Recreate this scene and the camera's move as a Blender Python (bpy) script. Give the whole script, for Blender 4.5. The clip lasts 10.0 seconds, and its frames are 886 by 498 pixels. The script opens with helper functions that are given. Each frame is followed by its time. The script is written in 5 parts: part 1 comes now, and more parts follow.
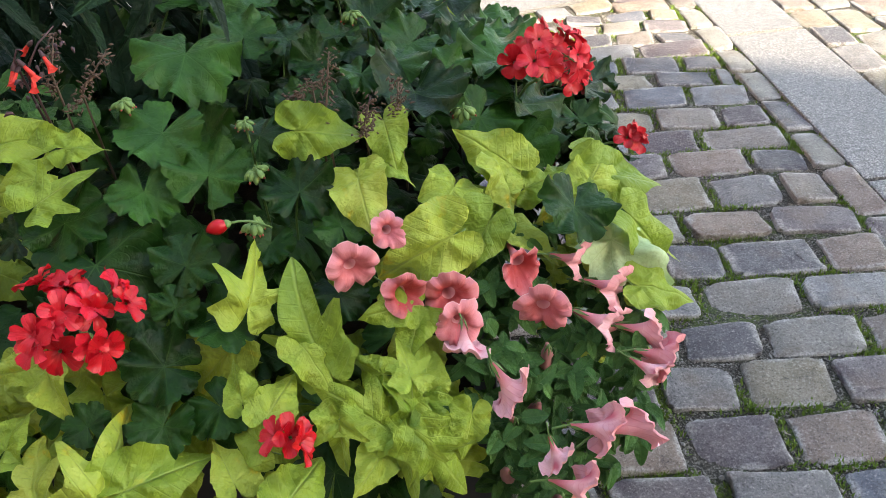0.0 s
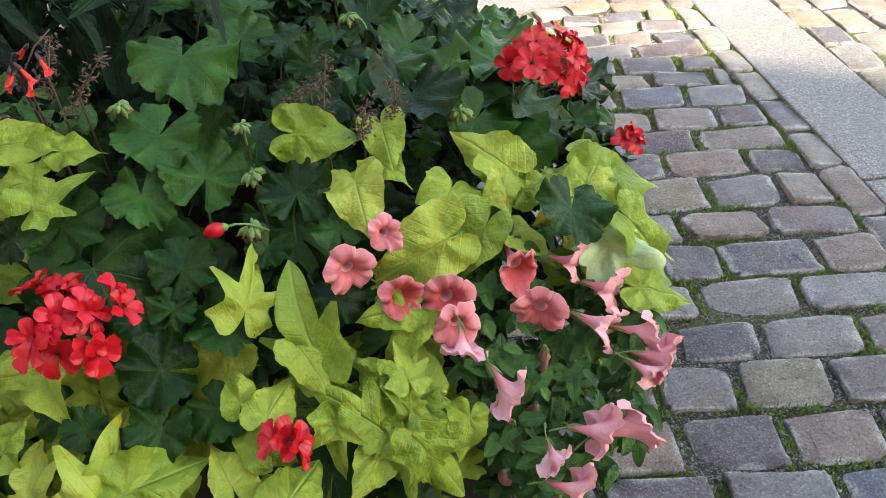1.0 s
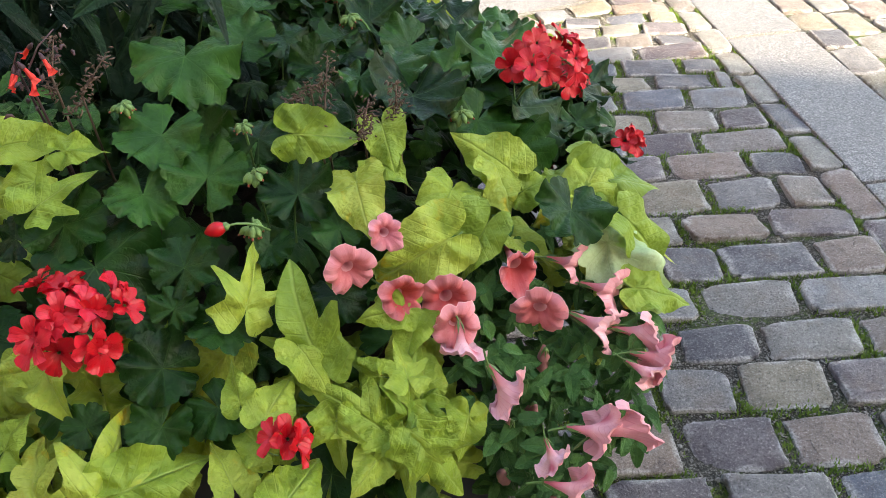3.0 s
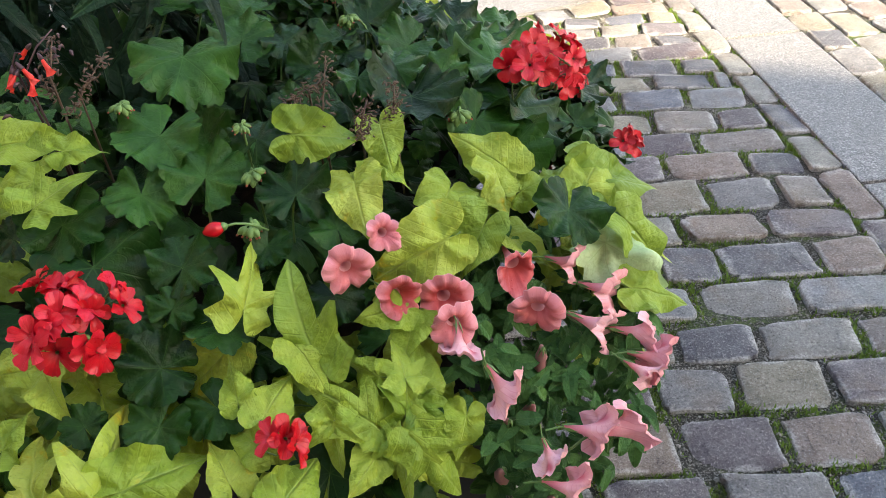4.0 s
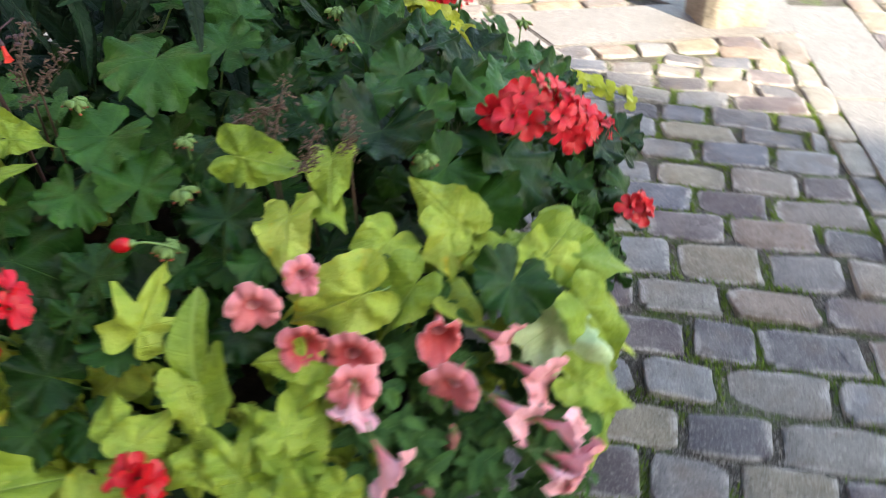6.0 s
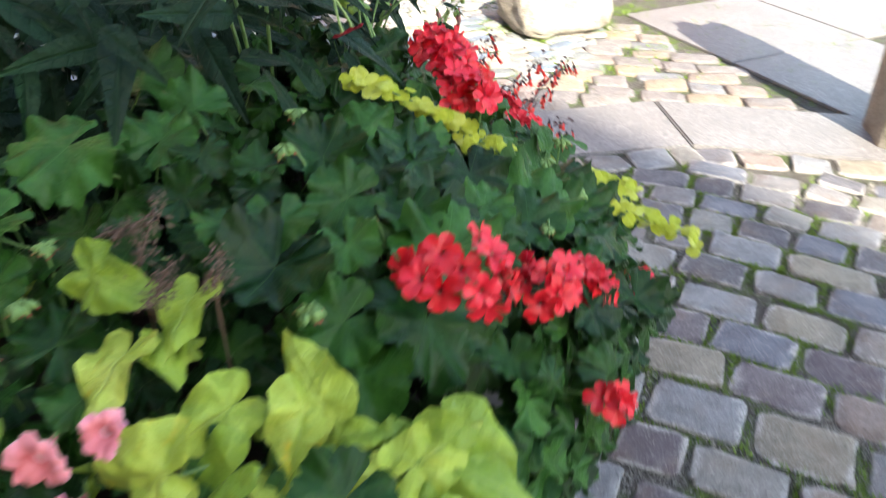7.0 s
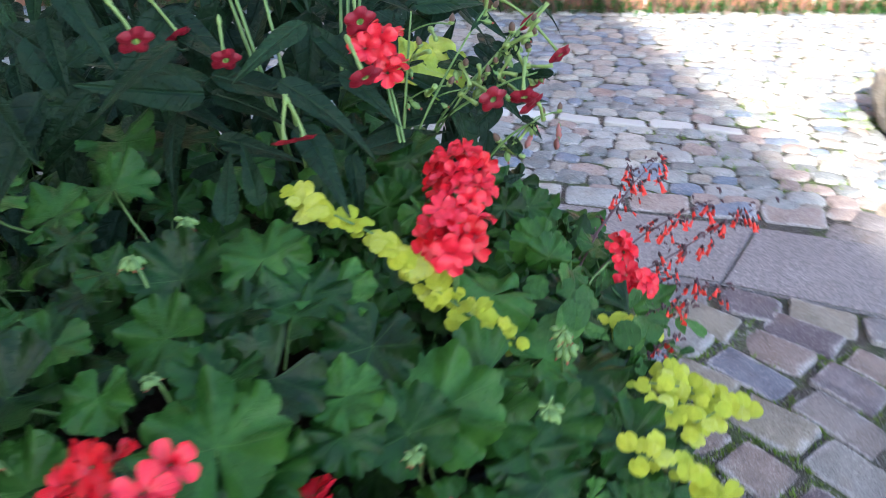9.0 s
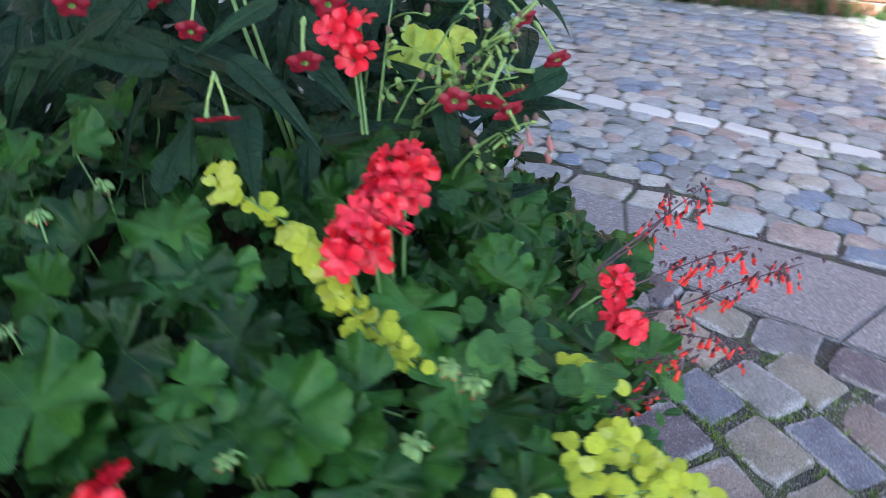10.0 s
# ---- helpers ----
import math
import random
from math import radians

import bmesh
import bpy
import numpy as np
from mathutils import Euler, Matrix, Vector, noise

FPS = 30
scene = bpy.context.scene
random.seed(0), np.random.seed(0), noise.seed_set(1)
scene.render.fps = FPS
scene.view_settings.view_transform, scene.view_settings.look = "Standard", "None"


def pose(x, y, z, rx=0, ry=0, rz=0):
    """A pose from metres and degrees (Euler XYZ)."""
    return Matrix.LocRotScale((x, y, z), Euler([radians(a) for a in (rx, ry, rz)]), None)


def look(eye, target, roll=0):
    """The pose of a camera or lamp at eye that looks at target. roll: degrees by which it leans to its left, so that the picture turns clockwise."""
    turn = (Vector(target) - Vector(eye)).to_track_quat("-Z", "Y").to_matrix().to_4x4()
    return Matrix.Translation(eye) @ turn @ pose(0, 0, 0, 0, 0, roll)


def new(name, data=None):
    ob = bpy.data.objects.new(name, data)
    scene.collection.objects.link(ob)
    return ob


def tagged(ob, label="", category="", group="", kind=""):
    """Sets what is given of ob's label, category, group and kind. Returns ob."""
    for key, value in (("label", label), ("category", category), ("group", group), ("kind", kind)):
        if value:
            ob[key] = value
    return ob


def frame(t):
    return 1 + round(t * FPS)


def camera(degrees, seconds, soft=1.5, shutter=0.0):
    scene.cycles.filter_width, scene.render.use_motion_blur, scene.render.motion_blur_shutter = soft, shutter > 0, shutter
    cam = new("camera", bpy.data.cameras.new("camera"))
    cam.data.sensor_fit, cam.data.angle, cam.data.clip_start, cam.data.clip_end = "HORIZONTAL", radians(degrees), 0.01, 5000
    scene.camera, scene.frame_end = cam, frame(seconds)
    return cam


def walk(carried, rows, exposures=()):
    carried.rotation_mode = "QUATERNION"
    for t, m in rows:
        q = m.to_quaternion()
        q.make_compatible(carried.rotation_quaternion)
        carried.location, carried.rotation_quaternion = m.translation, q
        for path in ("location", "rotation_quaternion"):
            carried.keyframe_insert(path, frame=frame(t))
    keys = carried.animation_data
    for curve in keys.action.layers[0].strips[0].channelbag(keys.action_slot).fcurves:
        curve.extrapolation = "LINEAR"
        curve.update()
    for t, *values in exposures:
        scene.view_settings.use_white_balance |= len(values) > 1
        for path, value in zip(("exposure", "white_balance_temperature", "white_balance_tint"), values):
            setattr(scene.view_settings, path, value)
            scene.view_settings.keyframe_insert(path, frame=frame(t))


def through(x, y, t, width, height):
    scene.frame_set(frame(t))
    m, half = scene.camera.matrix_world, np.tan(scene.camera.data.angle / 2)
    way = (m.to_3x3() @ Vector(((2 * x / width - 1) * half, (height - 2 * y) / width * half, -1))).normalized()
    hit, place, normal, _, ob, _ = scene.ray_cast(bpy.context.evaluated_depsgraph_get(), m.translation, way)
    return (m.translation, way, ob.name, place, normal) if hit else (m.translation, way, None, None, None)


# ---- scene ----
cam = camera(59.0, 10.0, soft=0.8, shutter=0.8)
PATH = [
    (0, (0.051, -0.087, 1.196), (-0.027, 1.499, -0.019), -5.5),
    (0.5, (0.049, -0.084, 1.198), (-0.027, 1.502, -0.019), -5.4),
    (1, (0.052, -0.085, 1.199), (-0.021, 1.5, -0.018), -5.5),
    (1.5, (0.053, -0.087, 1.2), (-0.022, 1.501, -0.015), -5.6),
    (2, (0.053, -0.087, 1.199), (-0.023, 1.503, -0.013), -5.4),
    (2.5, (0.053, -0.088, 1.2), (-0.024, 1.5, -0.015), -5.3),
    (4, (0.056, -0.091, 1.201), (-0.02, 1.497, -0.012), -5.3),
    (4.5, (0.056, -0.09, 1.201), (-0.019, 1.497, -0.014), -4.9),
    (5, (0.058, -0.087, 1.202), (-0.02, 1.496, -0.019), -4.8),
    (5.2, (0.057, -0.085, 1.199), (-0.021, 1.498, -0.022), -4.7),
    (6.3, (0.345, 0.082, 1.203), (-0.137, 1.617, 0.017), -0.7),
    (6.5, (0.396, 0.128, 1.209), (-0.161, 1.65, 0.036), -0.5),
    (7, (0.46, 0.331, 1.205), (-0.333, 1.804, 0.108), -0.3),
    (7.5, (0.529, 0.482, 1.231), (-0.431, 1.836, 0.115), -1.0),
    (8, (0.652, 0.626, 1.246), (-0.618, 1.74, 0.175), -0.3),
    (8.5, (0.695, 0.742, 1.241), (-0.705, 1.697, 0.178), -2.1),
    (9, (0.659, 0.931, 1.234), (-0.836, 1.746, 0.185), -0.8),
    (9.5, (0.656, 1.075, 1.231), (-0.924, 1.668, 0.157), -1.8),
    (10, (0.707, 1.276, 1.226), (-0.945, 1.574, 0.139), -1.1),
]
walk(cam, [(t, look(eye, target, roll)) for t, eye, target, roll in PATH], [(0.0, 2.80, 8300.0, 9.0), (5.2, 2.80, 8300.0, 9.0), (7.0, 2.84, 7300.0, 8.5), (10.0, 2.88, 6300.0, 12.0)])

# ---- light ----
SUN_EL = 36.0
SUN_DIR = Vector((0.72, -0.694, 0)).normalized() * math.cos(radians(SUN_EL)) + Vector((0, 0, math.sin(radians(SUN_EL))))
world = bpy.data.worlds.new("sky")
scene.world = world
world.use_nodes = True
world_nodes = world.node_tree.nodes
sky = world_nodes.new("ShaderNodeTexSky")
sky.sky_type = "NISHITA"
sky.sun_disc = False
sky.sun_elevation = radians(SUN_EL)
sky.sun_rotation = math.atan2(SUN_DIR.x, SUN_DIR.y)
world_nodes["Background"].inputs["Strength"].default_value = 0.14
world.node_tree.links.new(sky.outputs["Color"], world_nodes["Background"].inputs["Color"])
sun_data = bpy.data.lights.new("sun", "SUN")
sun_data.energy = 3.2
sun_data.angle = radians(0.6)
sun_data.color = (1.0, 0.94, 0.84)
sun = new("sun", sun_data)
sun.matrix_world = look(SUN_DIR * 30, (0, 0, 0))

# ---- materials ----


class Nodes:
    """Short hand for building a node material."""

    def __init__(self, name):
        self.mat = bpy.data.materials.new(name)
        self.mat.use_nodes = True
        self.tree = self.mat.node_tree
        self.bsdf = self.tree.nodes["Principled BSDF"]
        self.out = self.tree.nodes["Material Output"]

    def put(self, socket, value):
        if hasattr(value, "links"):
            self.tree.links.new(value, socket)
        elif isinstance(value, tuple) and len(value) == 3 and socket.type == "RGBA":
            socket.default_value = (*value, 1)
        else:
            socket.default_value = value

    def math(self, op, a, b=0.0, clamp=False):
        n = self.tree.nodes.new("ShaderNodeMath")
        n.operation, n.use_clamp = op, clamp
        self.put(n.inputs[0], a)
        self.put(n.inputs[1], b)
        return n.outputs[0]

    def ramp(self, fac, lo, hi):
        n = self.tree.nodes.new("ShaderNodeMapRange")
        n.interpolation_type = "SMOOTHSTEP"
        self.put(n.inputs["Value"], fac)
        n.inputs["From Min"].default_value, n.inputs["From Max"].default_value = lo, hi
        return n.outputs[0]

    def mix(self, fac, a, b, kind="MIX"):
        n = self.tree.nodes.new("ShaderNodeMix")
        n.data_type, n.blend_type = "RGBA", kind
        self.put(n.inputs[0], fac)
        self.put(n.inputs[6], a)
        self.put(n.inputs[7], b)
        return n.outputs[2]

    def palette(self, fac, colours):
        n = self.tree.nodes.new("ShaderNodeValToRGB")
        band = n.color_ramp.elements
        while len(band) < len(colours):
            band.new(0.5)
        for i, (e, c) in enumerate(zip(band, colours)):
            e.position, e.color = i / (len(colours) - 1), (*c, 1)
        self.put(n.inputs[0], fac)
        return n.outputs[0]

    def choice(self, fac, colours):
        """One of the colours, unmixed."""
        n = self.tree.nodes.new("ShaderNodeValToRGB")
        n.color_ramp.interpolation = "CONSTANT"
        band = n.color_ramp.elements
        while len(band) < len(colours):
            band.new(0.5)
        for i, (e, c) in enumerate(zip(band, colours)):
            e.position, e.color = i / len(colours), (*c, 1)
        self.put(n.inputs[0], fac)
        return n.outputs[0]

    def coords(self, kind="Object"):
        return self.tree.nodes.new("ShaderNodeTexCoord").outputs[kind]

    def noise(self, scale, detail=4.0, where=None, rough=0.55):
        n = self.tree.nodes.new("ShaderNodeTexNoise")
        n.inputs["Scale"].default_value, n.inputs["Detail"].default_value = scale, detail
        n.inputs["Roughness"].default_value = rough
        self.put(n.inputs["Vector"], where if where is not None else self.coords())
        return n.outputs["Fac"]

    def drops(self, scale, where):
        """Round water drops on some cells: 1 at a drop's middle."""
        n = self.tree.nodes.new("ShaderNodeTexVoronoi")
        n.inputs["Scale"].default_value = scale
        self.put(n.inputs["Vector"], where)
        some = self.ramp(self.split(n.outputs["Color"])[0], 0.62, 0.66)
        return self.math("MULTIPLY", self.math("SUBTRACT", 1.0, self.ramp(n.outputs["Distance"], 0.06, 0.24)), some)

    def random(self):
        return self.tree.nodes.new("ShaderNodeObjectInfo").outputs["Random"]

    def island(self):
        return self.tree.nodes.new("ShaderNodeNewGeometry").outputs["Random Per Island"]

    def position(self):
        return self.tree.nodes.new("ShaderNodeNewGeometry").outputs["Position"]

    def split(self, vec):
        n = self.tree.nodes.new("ShaderNodeSeparateXYZ")
        self.put(n.inputs[0], vec)
        return n.outputs

    def scaled(self, vec, v):
        n = self.tree.nodes.new("ShaderNodeVectorMath")
        n.operation = "MULTIPLY"
        self.put(n.inputs[0], vec)
        n.inputs[1].default_value = v
        return n.outputs[0]

    def shifted(self, vec, amount):
        """vec moved by a random amount, so that alike pieces do not repeat."""
        n = self.tree.nodes.new("ShaderNodeVectorMath")
        n.operation = "ADD"
        self.put(n.inputs[0], vec)
        self.put(n.inputs[1], self.math("MULTIPLY", amount, 37.0))
        return n.outputs[0]

    def bump(self, height, strength=0.3, distance=0.002):
        n = self.tree.nodes.new("ShaderNodeBump")
        n.inputs["Strength"].default_value, n.inputs["Distance"].default_value = strength, distance
        self.put(n.inputs["Height"], height)
        self.tree.links.new(n.outputs[0], self.bsdf.inputs["Normal"])

    def finish(self, colour, rough=0.5, spec=0.5, through=0.0, glow=None):
        self.put(self.bsdf.inputs["Base Color"], colour)
        self.put(self.bsdf.inputs["Roughness"], rough)
        self.put(self.bsdf.inputs["Specular IOR Level"], spec)
        if through:
            t = self.tree.nodes.new("ShaderNodeBsdfTranslucent")
            self.put(t.inputs["Color"], glow if glow is not None else colour)
            m = self.tree.nodes.new("ShaderNodeMixShader")
            m.inputs[0].default_value = through
            self.tree.links.new(self.bsdf.outputs[0], m.inputs[1])
            self.tree.links.new(t.outputs[0], m.inputs[2])
            self.tree.links.new(m.outputs[0], self.out.inputs["Surface"])
        return self.mat


def leaf_material(name, colours, vein, style, rough=0.42, through=0.25, vein_amount=0.5, old=None, spec=0.3, speck=0.2):
    """Leaf with veins: style 'palm' for veins that fan out, 'feather' for a midrib with side veins."""
    k = Nodes(name)
    uv = k.split(k.coords("UV"))
    x, y = uv[0], uv[1]
    ay = k.math("ABSOLUTE", y)
    r = k.math("SQRT", k.math("ADD", k.math("MULTIPLY", x, x), k.math("MULTIPLY", y, y)))
    if style == "palm":
        a = k.math("ARCTAN2", y, x)
        d = k.math("MULTIPLY", k.math("ABSOLUTE", k.math("SINE", k.math("MULTIPLY", a, 3.5))), r)
        main = k.math("MULTIPLY", k.math("SUBTRACT", 1.0, k.ramp(d, 0.002, 0.026)), k.math("SUBTRACT", 1.0, k.ramp(r, 0.30, 0.50)))
        net = k.math("ABSOLUTE", k.math("SINE", k.math("ADD", k.math("MULTIPLY", r, 34.0), k.math("MULTIPLY", k.math("ABSOLUTE", k.math("SINE", k.math("MULTIPLY", a, 3.5))), -5.0))))
        side = k.math("MULTIPLY", k.math("SUBTRACT", 1.0, k.ramp(net, 0.02, 0.30)), 0.16)
    else:
        main = k.math("SUBTRACT", 1.0, k.ramp(ay, 0.004, 0.022))
        s = k.math("FRACT", k.math("MULTIPLY", k.math("SUBTRACT", x, k.math("MULTIPLY", ay, 0.75)), 7.0))
        d = k.math("ABSOLUTE", k.math("SUBTRACT", s, 0.5))
        side = k.math("MULTIPLY", k.math("SUBTRACT", 1.0, k.ramp(d, 0.01, 0.09)), 0.38)
    lines = k.math("MAXIMUM", main, side)
    rnd = k.random()
    where = k.shifted(k.coords(), rnd)
    blotch = k.noise(2.6, 3.0, where)
    fine = k.noise(22.0, 3.0, where)
    tone = k.math("ADD", k.math("MULTIPLY", rnd, 0.62), k.math("MULTIPLY", k.math("SUBTRACT", blotch, 0.3), 0.75), clamp=True)
    col = k.palette(tone, colours)
    if old is not None:
        patch = k.ramp(k.math("ADD", k.noise(3.4, 4.0, where), k.math("MULTIPLY", r, 0.16)), 0.66, 0.84)
        col = k.mix(k.math("MULTIPLY", patch, k.ramp(rnd, 0.5, 0.85)), col, old)
    col = k.mix(k.math("MULTIPLY", lines, vein_amount), col, vein)
    col = k.mix(k.math("MULTIPLY", k.ramp(fine, 0.48, 0.66), speck * 1.5), col, tuple(c * 0.6 for c in colours[0]))
    height = k.math("ADD", k.math("MULTIPLY", lines, -0.5), k.math("ADD", k.math("MULTIPLY", k.noise(5.0, 2.0, where), 0.9), k.math("MULTIPLY", k.noise(14.0, 3.0, where), 0.35)))
    wet = k.drops(16.0, where)
    k.bump(k.math("ADD", height, k.math("MULTIPLY", wet, 1.6)), 0.26 if style == "palm" else 0.42, 0.030)
    gloss = k.math("SUBTRACT", k.math("ADD", rough - 0.08, k.math("MULTIPLY", fine, 0.2)), k.math("MULTIPLY", wet, 0.3), clamp=True)
    return k.finish(col, gloss, spec, through, k.mix(0.5, col, vein))


def petal_material(name, colours, deep, rough=0.5, through=0.3, streak=14.0, rim=None):
    k = Nodes(name)
    rnd = k.random()
    uv = k.split(k.coords("UV"))
    r = k.math("SQRT", k.math("ADD", k.math("MULTIPLY", uv[0], uv[0]), k.math("MULTIPLY", uv[1], uv[1])))
    a = k.math("ARCTAN2", uv[1], uv[0])
    lines = k.ramp(k.math("ABSOLUTE", k.math("SINE", k.math("MULTIPLY", a, streak))), 0.0, 0.35)
    where = k.shifted(k.coords(), rnd)
    tone = k.math("ADD", k.math("MULTIPLY", rnd, 0.5), k.math("MULTIPLY", k.noise(4.0, 4.0, where), 0.55), clamp=True)
    col = k.palette(tone, colours)
    col = k.mix(k.math("MULTIPLY", k.math("SUBTRACT", 1.0, lines), 0.28), col, deep)
    if rim:
        col = k.mix(k.math("MULTIPLY", k.ramp(k.math("ADD", r, k.math("MULTIPLY", k.noise(5.0, 3.0, where), 0.3)), 0.45, 0.85), 0.6), col, rim)
    col = k.mix(k.math("SUBTRACT", 1.0, k.ramp(r, 0.03, 0.2)), col, deep)
    wet = k.drops(9.0, where)
    k.bump(k.math("ADD", k.math("MULTIPLY", lines, 0.6), k.math("MULTIPLY", wet, 1.5)), 0.35, 0.035)
    return k.finish(col, k.math("SUBTRACT", rough, k.math("MULTIPLY", wet, 0.3), clamp=True), 0.4, through)


def plain_material(name, colours, rough=0.6, scale=20.0, spec=0.4, bump=0.2, through=0.0):
    k = Nodes(name)
    where = k.shifted(k.coords(), k.random())
    tone = k.math("ADD", k.math("MULTIPLY", k.random(), 0.4), k.math("MULTIPLY", k.noise(scale, 5.0, where), 0.6), clamp=True)
    k.bump(k.noise(scale * 3, 4.0, where), bump, 0.004)
    return k.finish(k.palette(tone, colours), rough, spec, through)


def stone_material(name, colours, per_island=False, damp=0.0, grain=230.0):
    """Granite: a tone for each stone, crystals, blotches and pale worn rims."""
    k = Nodes(name)
    rnd = k.island() if per_island else k.random()
    pos = k.shifted(k.position(), rnd)
    crystals = k.noise(grain, 6.0, pos, 0.85)
    blotch = k.noise(17.0, 5.0, pos, 0.65)
    col = k.choice(rnd, colours)
    col = k.mix(k.math("MULTIPLY", k.ramp(blotch, 0.42, 0.68), 0.3), col, k.mix(0.4, col, (0.34, 0.33, 0.33)))
    col = k.mix(k.math("MULTIPLY", k.ramp(blotch, 0.55, 0.35), 0.45), col, k.mix(0.6, col, (0.05, 0.045, 0.05)))
    col = k.mix(k.math("MULTIPLY", k.ramp(crystals, 0.54, 0.62), 0.6), col, k.mix(0.6, col, (0.62, 0.59, 0.55)))
    col = k.mix(k.math("MULTIPLY", k.ramp(crystals, 0.47, 0.37), 0.85), col, (0.025, 0.023, 0.024))
    stain = k.noise(9.0, 4.0, pos, 0.6)
    col = k.mix(k.math("MULTIPLY", k.ramp(stain, 0.52, 0.68), 0.42), col, k.mix(0.5, col, (0.17, 0.10, 0.055)))
    if not per_island:
        o = k.split(k.coords())
        edge = k.math("MAXIMUM", k.math("ABSOLUTE", o[0]), k.math("ABSOLUTE", o[1]))
        edge = k.math("ADD", edge, k.math("MULTIPLY", k.math("SUBTRACT", blotch, 0.5), 0.3))
        col = k.mix(k.math("MULTIPLY", k.ramp(edge, 0.40, 0.50), k.math("MULTIPLY", k.ramp(blotch, 0.34, 0.54), 0.75)), col, k.mix(k.ramp(crystals, 0.36, 0.6), (0.14, 0.13, 0.125), (0.46, 0.45, 0.44)))
    height = k.math("ADD", k.math("MULTIPLY", crystals, 0.35), blotch)
    k.bump(height, 1.0, 0.012)
    return k.finish(col, k.math("ADD", 0.42 - damp, k.math("MULTIPLY", crystals, 0.35)), 0.32)


GERANIUM_LEAF = leaf_material("geranium leaf", [(0.0016, 0.009, 0.0020), (0.006, 0.030, 0.0045), (0.017, 0.065, 0.0095), (0.047, 0.140, 0.023)], (0.09, 0.19, 0.045), "palm", 0.36, 0.10, 0.20, spec=0.16, speck=0.1)
LIME_LEAF = leaf_material("lime vine leaf", [(0.115, 0.205, 0.018), (0.23, 0.335, 0.036), (0.34, 0.43, 0.060), (0.48, 0.515, 0.105)], (0.44, 0.53, 0.17), "feather", 0.40, 0.24, 0.22, speck=0.05, old=(0.56, 0.42, 0.02), spec=0.35)
PALE_LEAF = leaf_material("bleached leaf", [(0.42, 0.56, 0.30), (0.55, 0.66, 0.42)], (0.3, 0.46, 0.2), "palm", 0.5, 0.25, 0.6)
GOLD_LEAF = leaf_material("golden creeper leaf", [(0.30, 0.38, 0.025), (0.44, 0.48, 0.035), (0.54, 0.58, 0.18)], (0.6, 0.65, 0.2), "feather", 0.45, 0.3, 0.25)
PETUNIA_LEAF = leaf_material("petunia leaf", [(0.016, 0.060, 0.018), (0.042, 0.125, 0.032), (0.105, 0.23, 0.060)], (0.13, 0.26, 0.08), "feather", 0.42, 0.2, 0.3, spec=0.2)
# tobacco leaf tones go near black: shade among the leaves put into the colour
TOBACCO_LEAF_SHADED = leaf_material("tobacco leaf with shade in its colour", [(0.0025, 0.012, 0.005), (0.005, 0.020, 0.008), (0.012, 0.040, 0.014)], (0.03, 0.075, 0.03), "feather", 0.50, 0.08, 0.10, spec=0.13)
SALVIA_LEAF = leaf_material("salvia leaf", [(0.014, 0.055, 0.014), (0.030, 0.10, 0.022), (0.075, 0.18, 0.036)], (0.12, 0.22, 0.07), "feather", 0.45, 0.2, 0.3, spec=0.2)
RED_PETAL = petal_material("scarlet petal", [(0.34, 0.001, 0.006), (0.54, 0.004, 0.014), (0.76, 0.030, 0.065)], (0.34, 0.0, 0.008), 0.34, 0.18)
PINK_PETAL = petal_material("coral petunia petal", [(0.42, 0.038, 0.042), (0.58, 0.095, 0.10), (0.82, 0.31, 0.35)], (0.46, 0.035, 0.05), 0.42, 0.3, 20.0, (0.86, 0.40, 0.46))
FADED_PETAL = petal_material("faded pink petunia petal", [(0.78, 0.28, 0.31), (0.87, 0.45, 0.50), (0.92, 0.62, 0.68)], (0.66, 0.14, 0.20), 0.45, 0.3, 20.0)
PINK_BACK = petal_material("pale pink petunia tube", [(0.66, 0.22, 0.25), (0.84, 0.46, 0.51), (0.90, 0.62, 0.67)], (0.60, 0.13, 0.18), 0.5, 0.3, 15.0)
TOBACCO_PETAL = petal_material("wine red tobacco petal", [(0.14, 0.004, 0.014), (0.27, 0.009, 0.026)], (0.2, 0.0, 0.02), 0.5, 0.2)
SALVIA_PETAL = plain_material("coral red salvia petal", [(0.66, 0.018, 0.016), (0.82, 0.075, 0.055)], 0.5, 10.0, through=0.25)
STEM_GREEN = plain_material("green stem", [(0.06, 0.13, 0.035), (0.12, 0.21, 0.06)], 0.5, 30.0)
TUBE_GREEN = plain_material("yellow green flower tube", [(0.14, 0.23, 0.06), (0.23, 0.33, 0.10)], 0.5, 20.0, through=0.15)
BUD_GREEN = plain_material("hairy green bud", [(0.075, 0.15, 0.04), (0.16, 0.26, 0.075)], 0.6, 30.0)
DRY_BROWN = plain_material("dry brown flower remains", [(0.055, 0.032, 0.024), (0.13, 0.08, 0.058)], 0.8, 40.0)
CALYX_DARK = plain_material("dark purple calyx", [(0.045, 0.02, 0.03), (0.09, 0.045, 0.05)], 0.6, 40.0)
PLANTER_BLACK = plain_material("black planter wall", [(0.010, 0.010, 0.011), (0.020, 0.020, 0.022)], 0.5, 8.0, 0.4, 0.12)
SOIL = plain_material("dark potting soil", [(0.010, 0.007, 0.005), (0.03, 0.02, 0.014)], 0.9, 60.0, 0.2, 0.8)
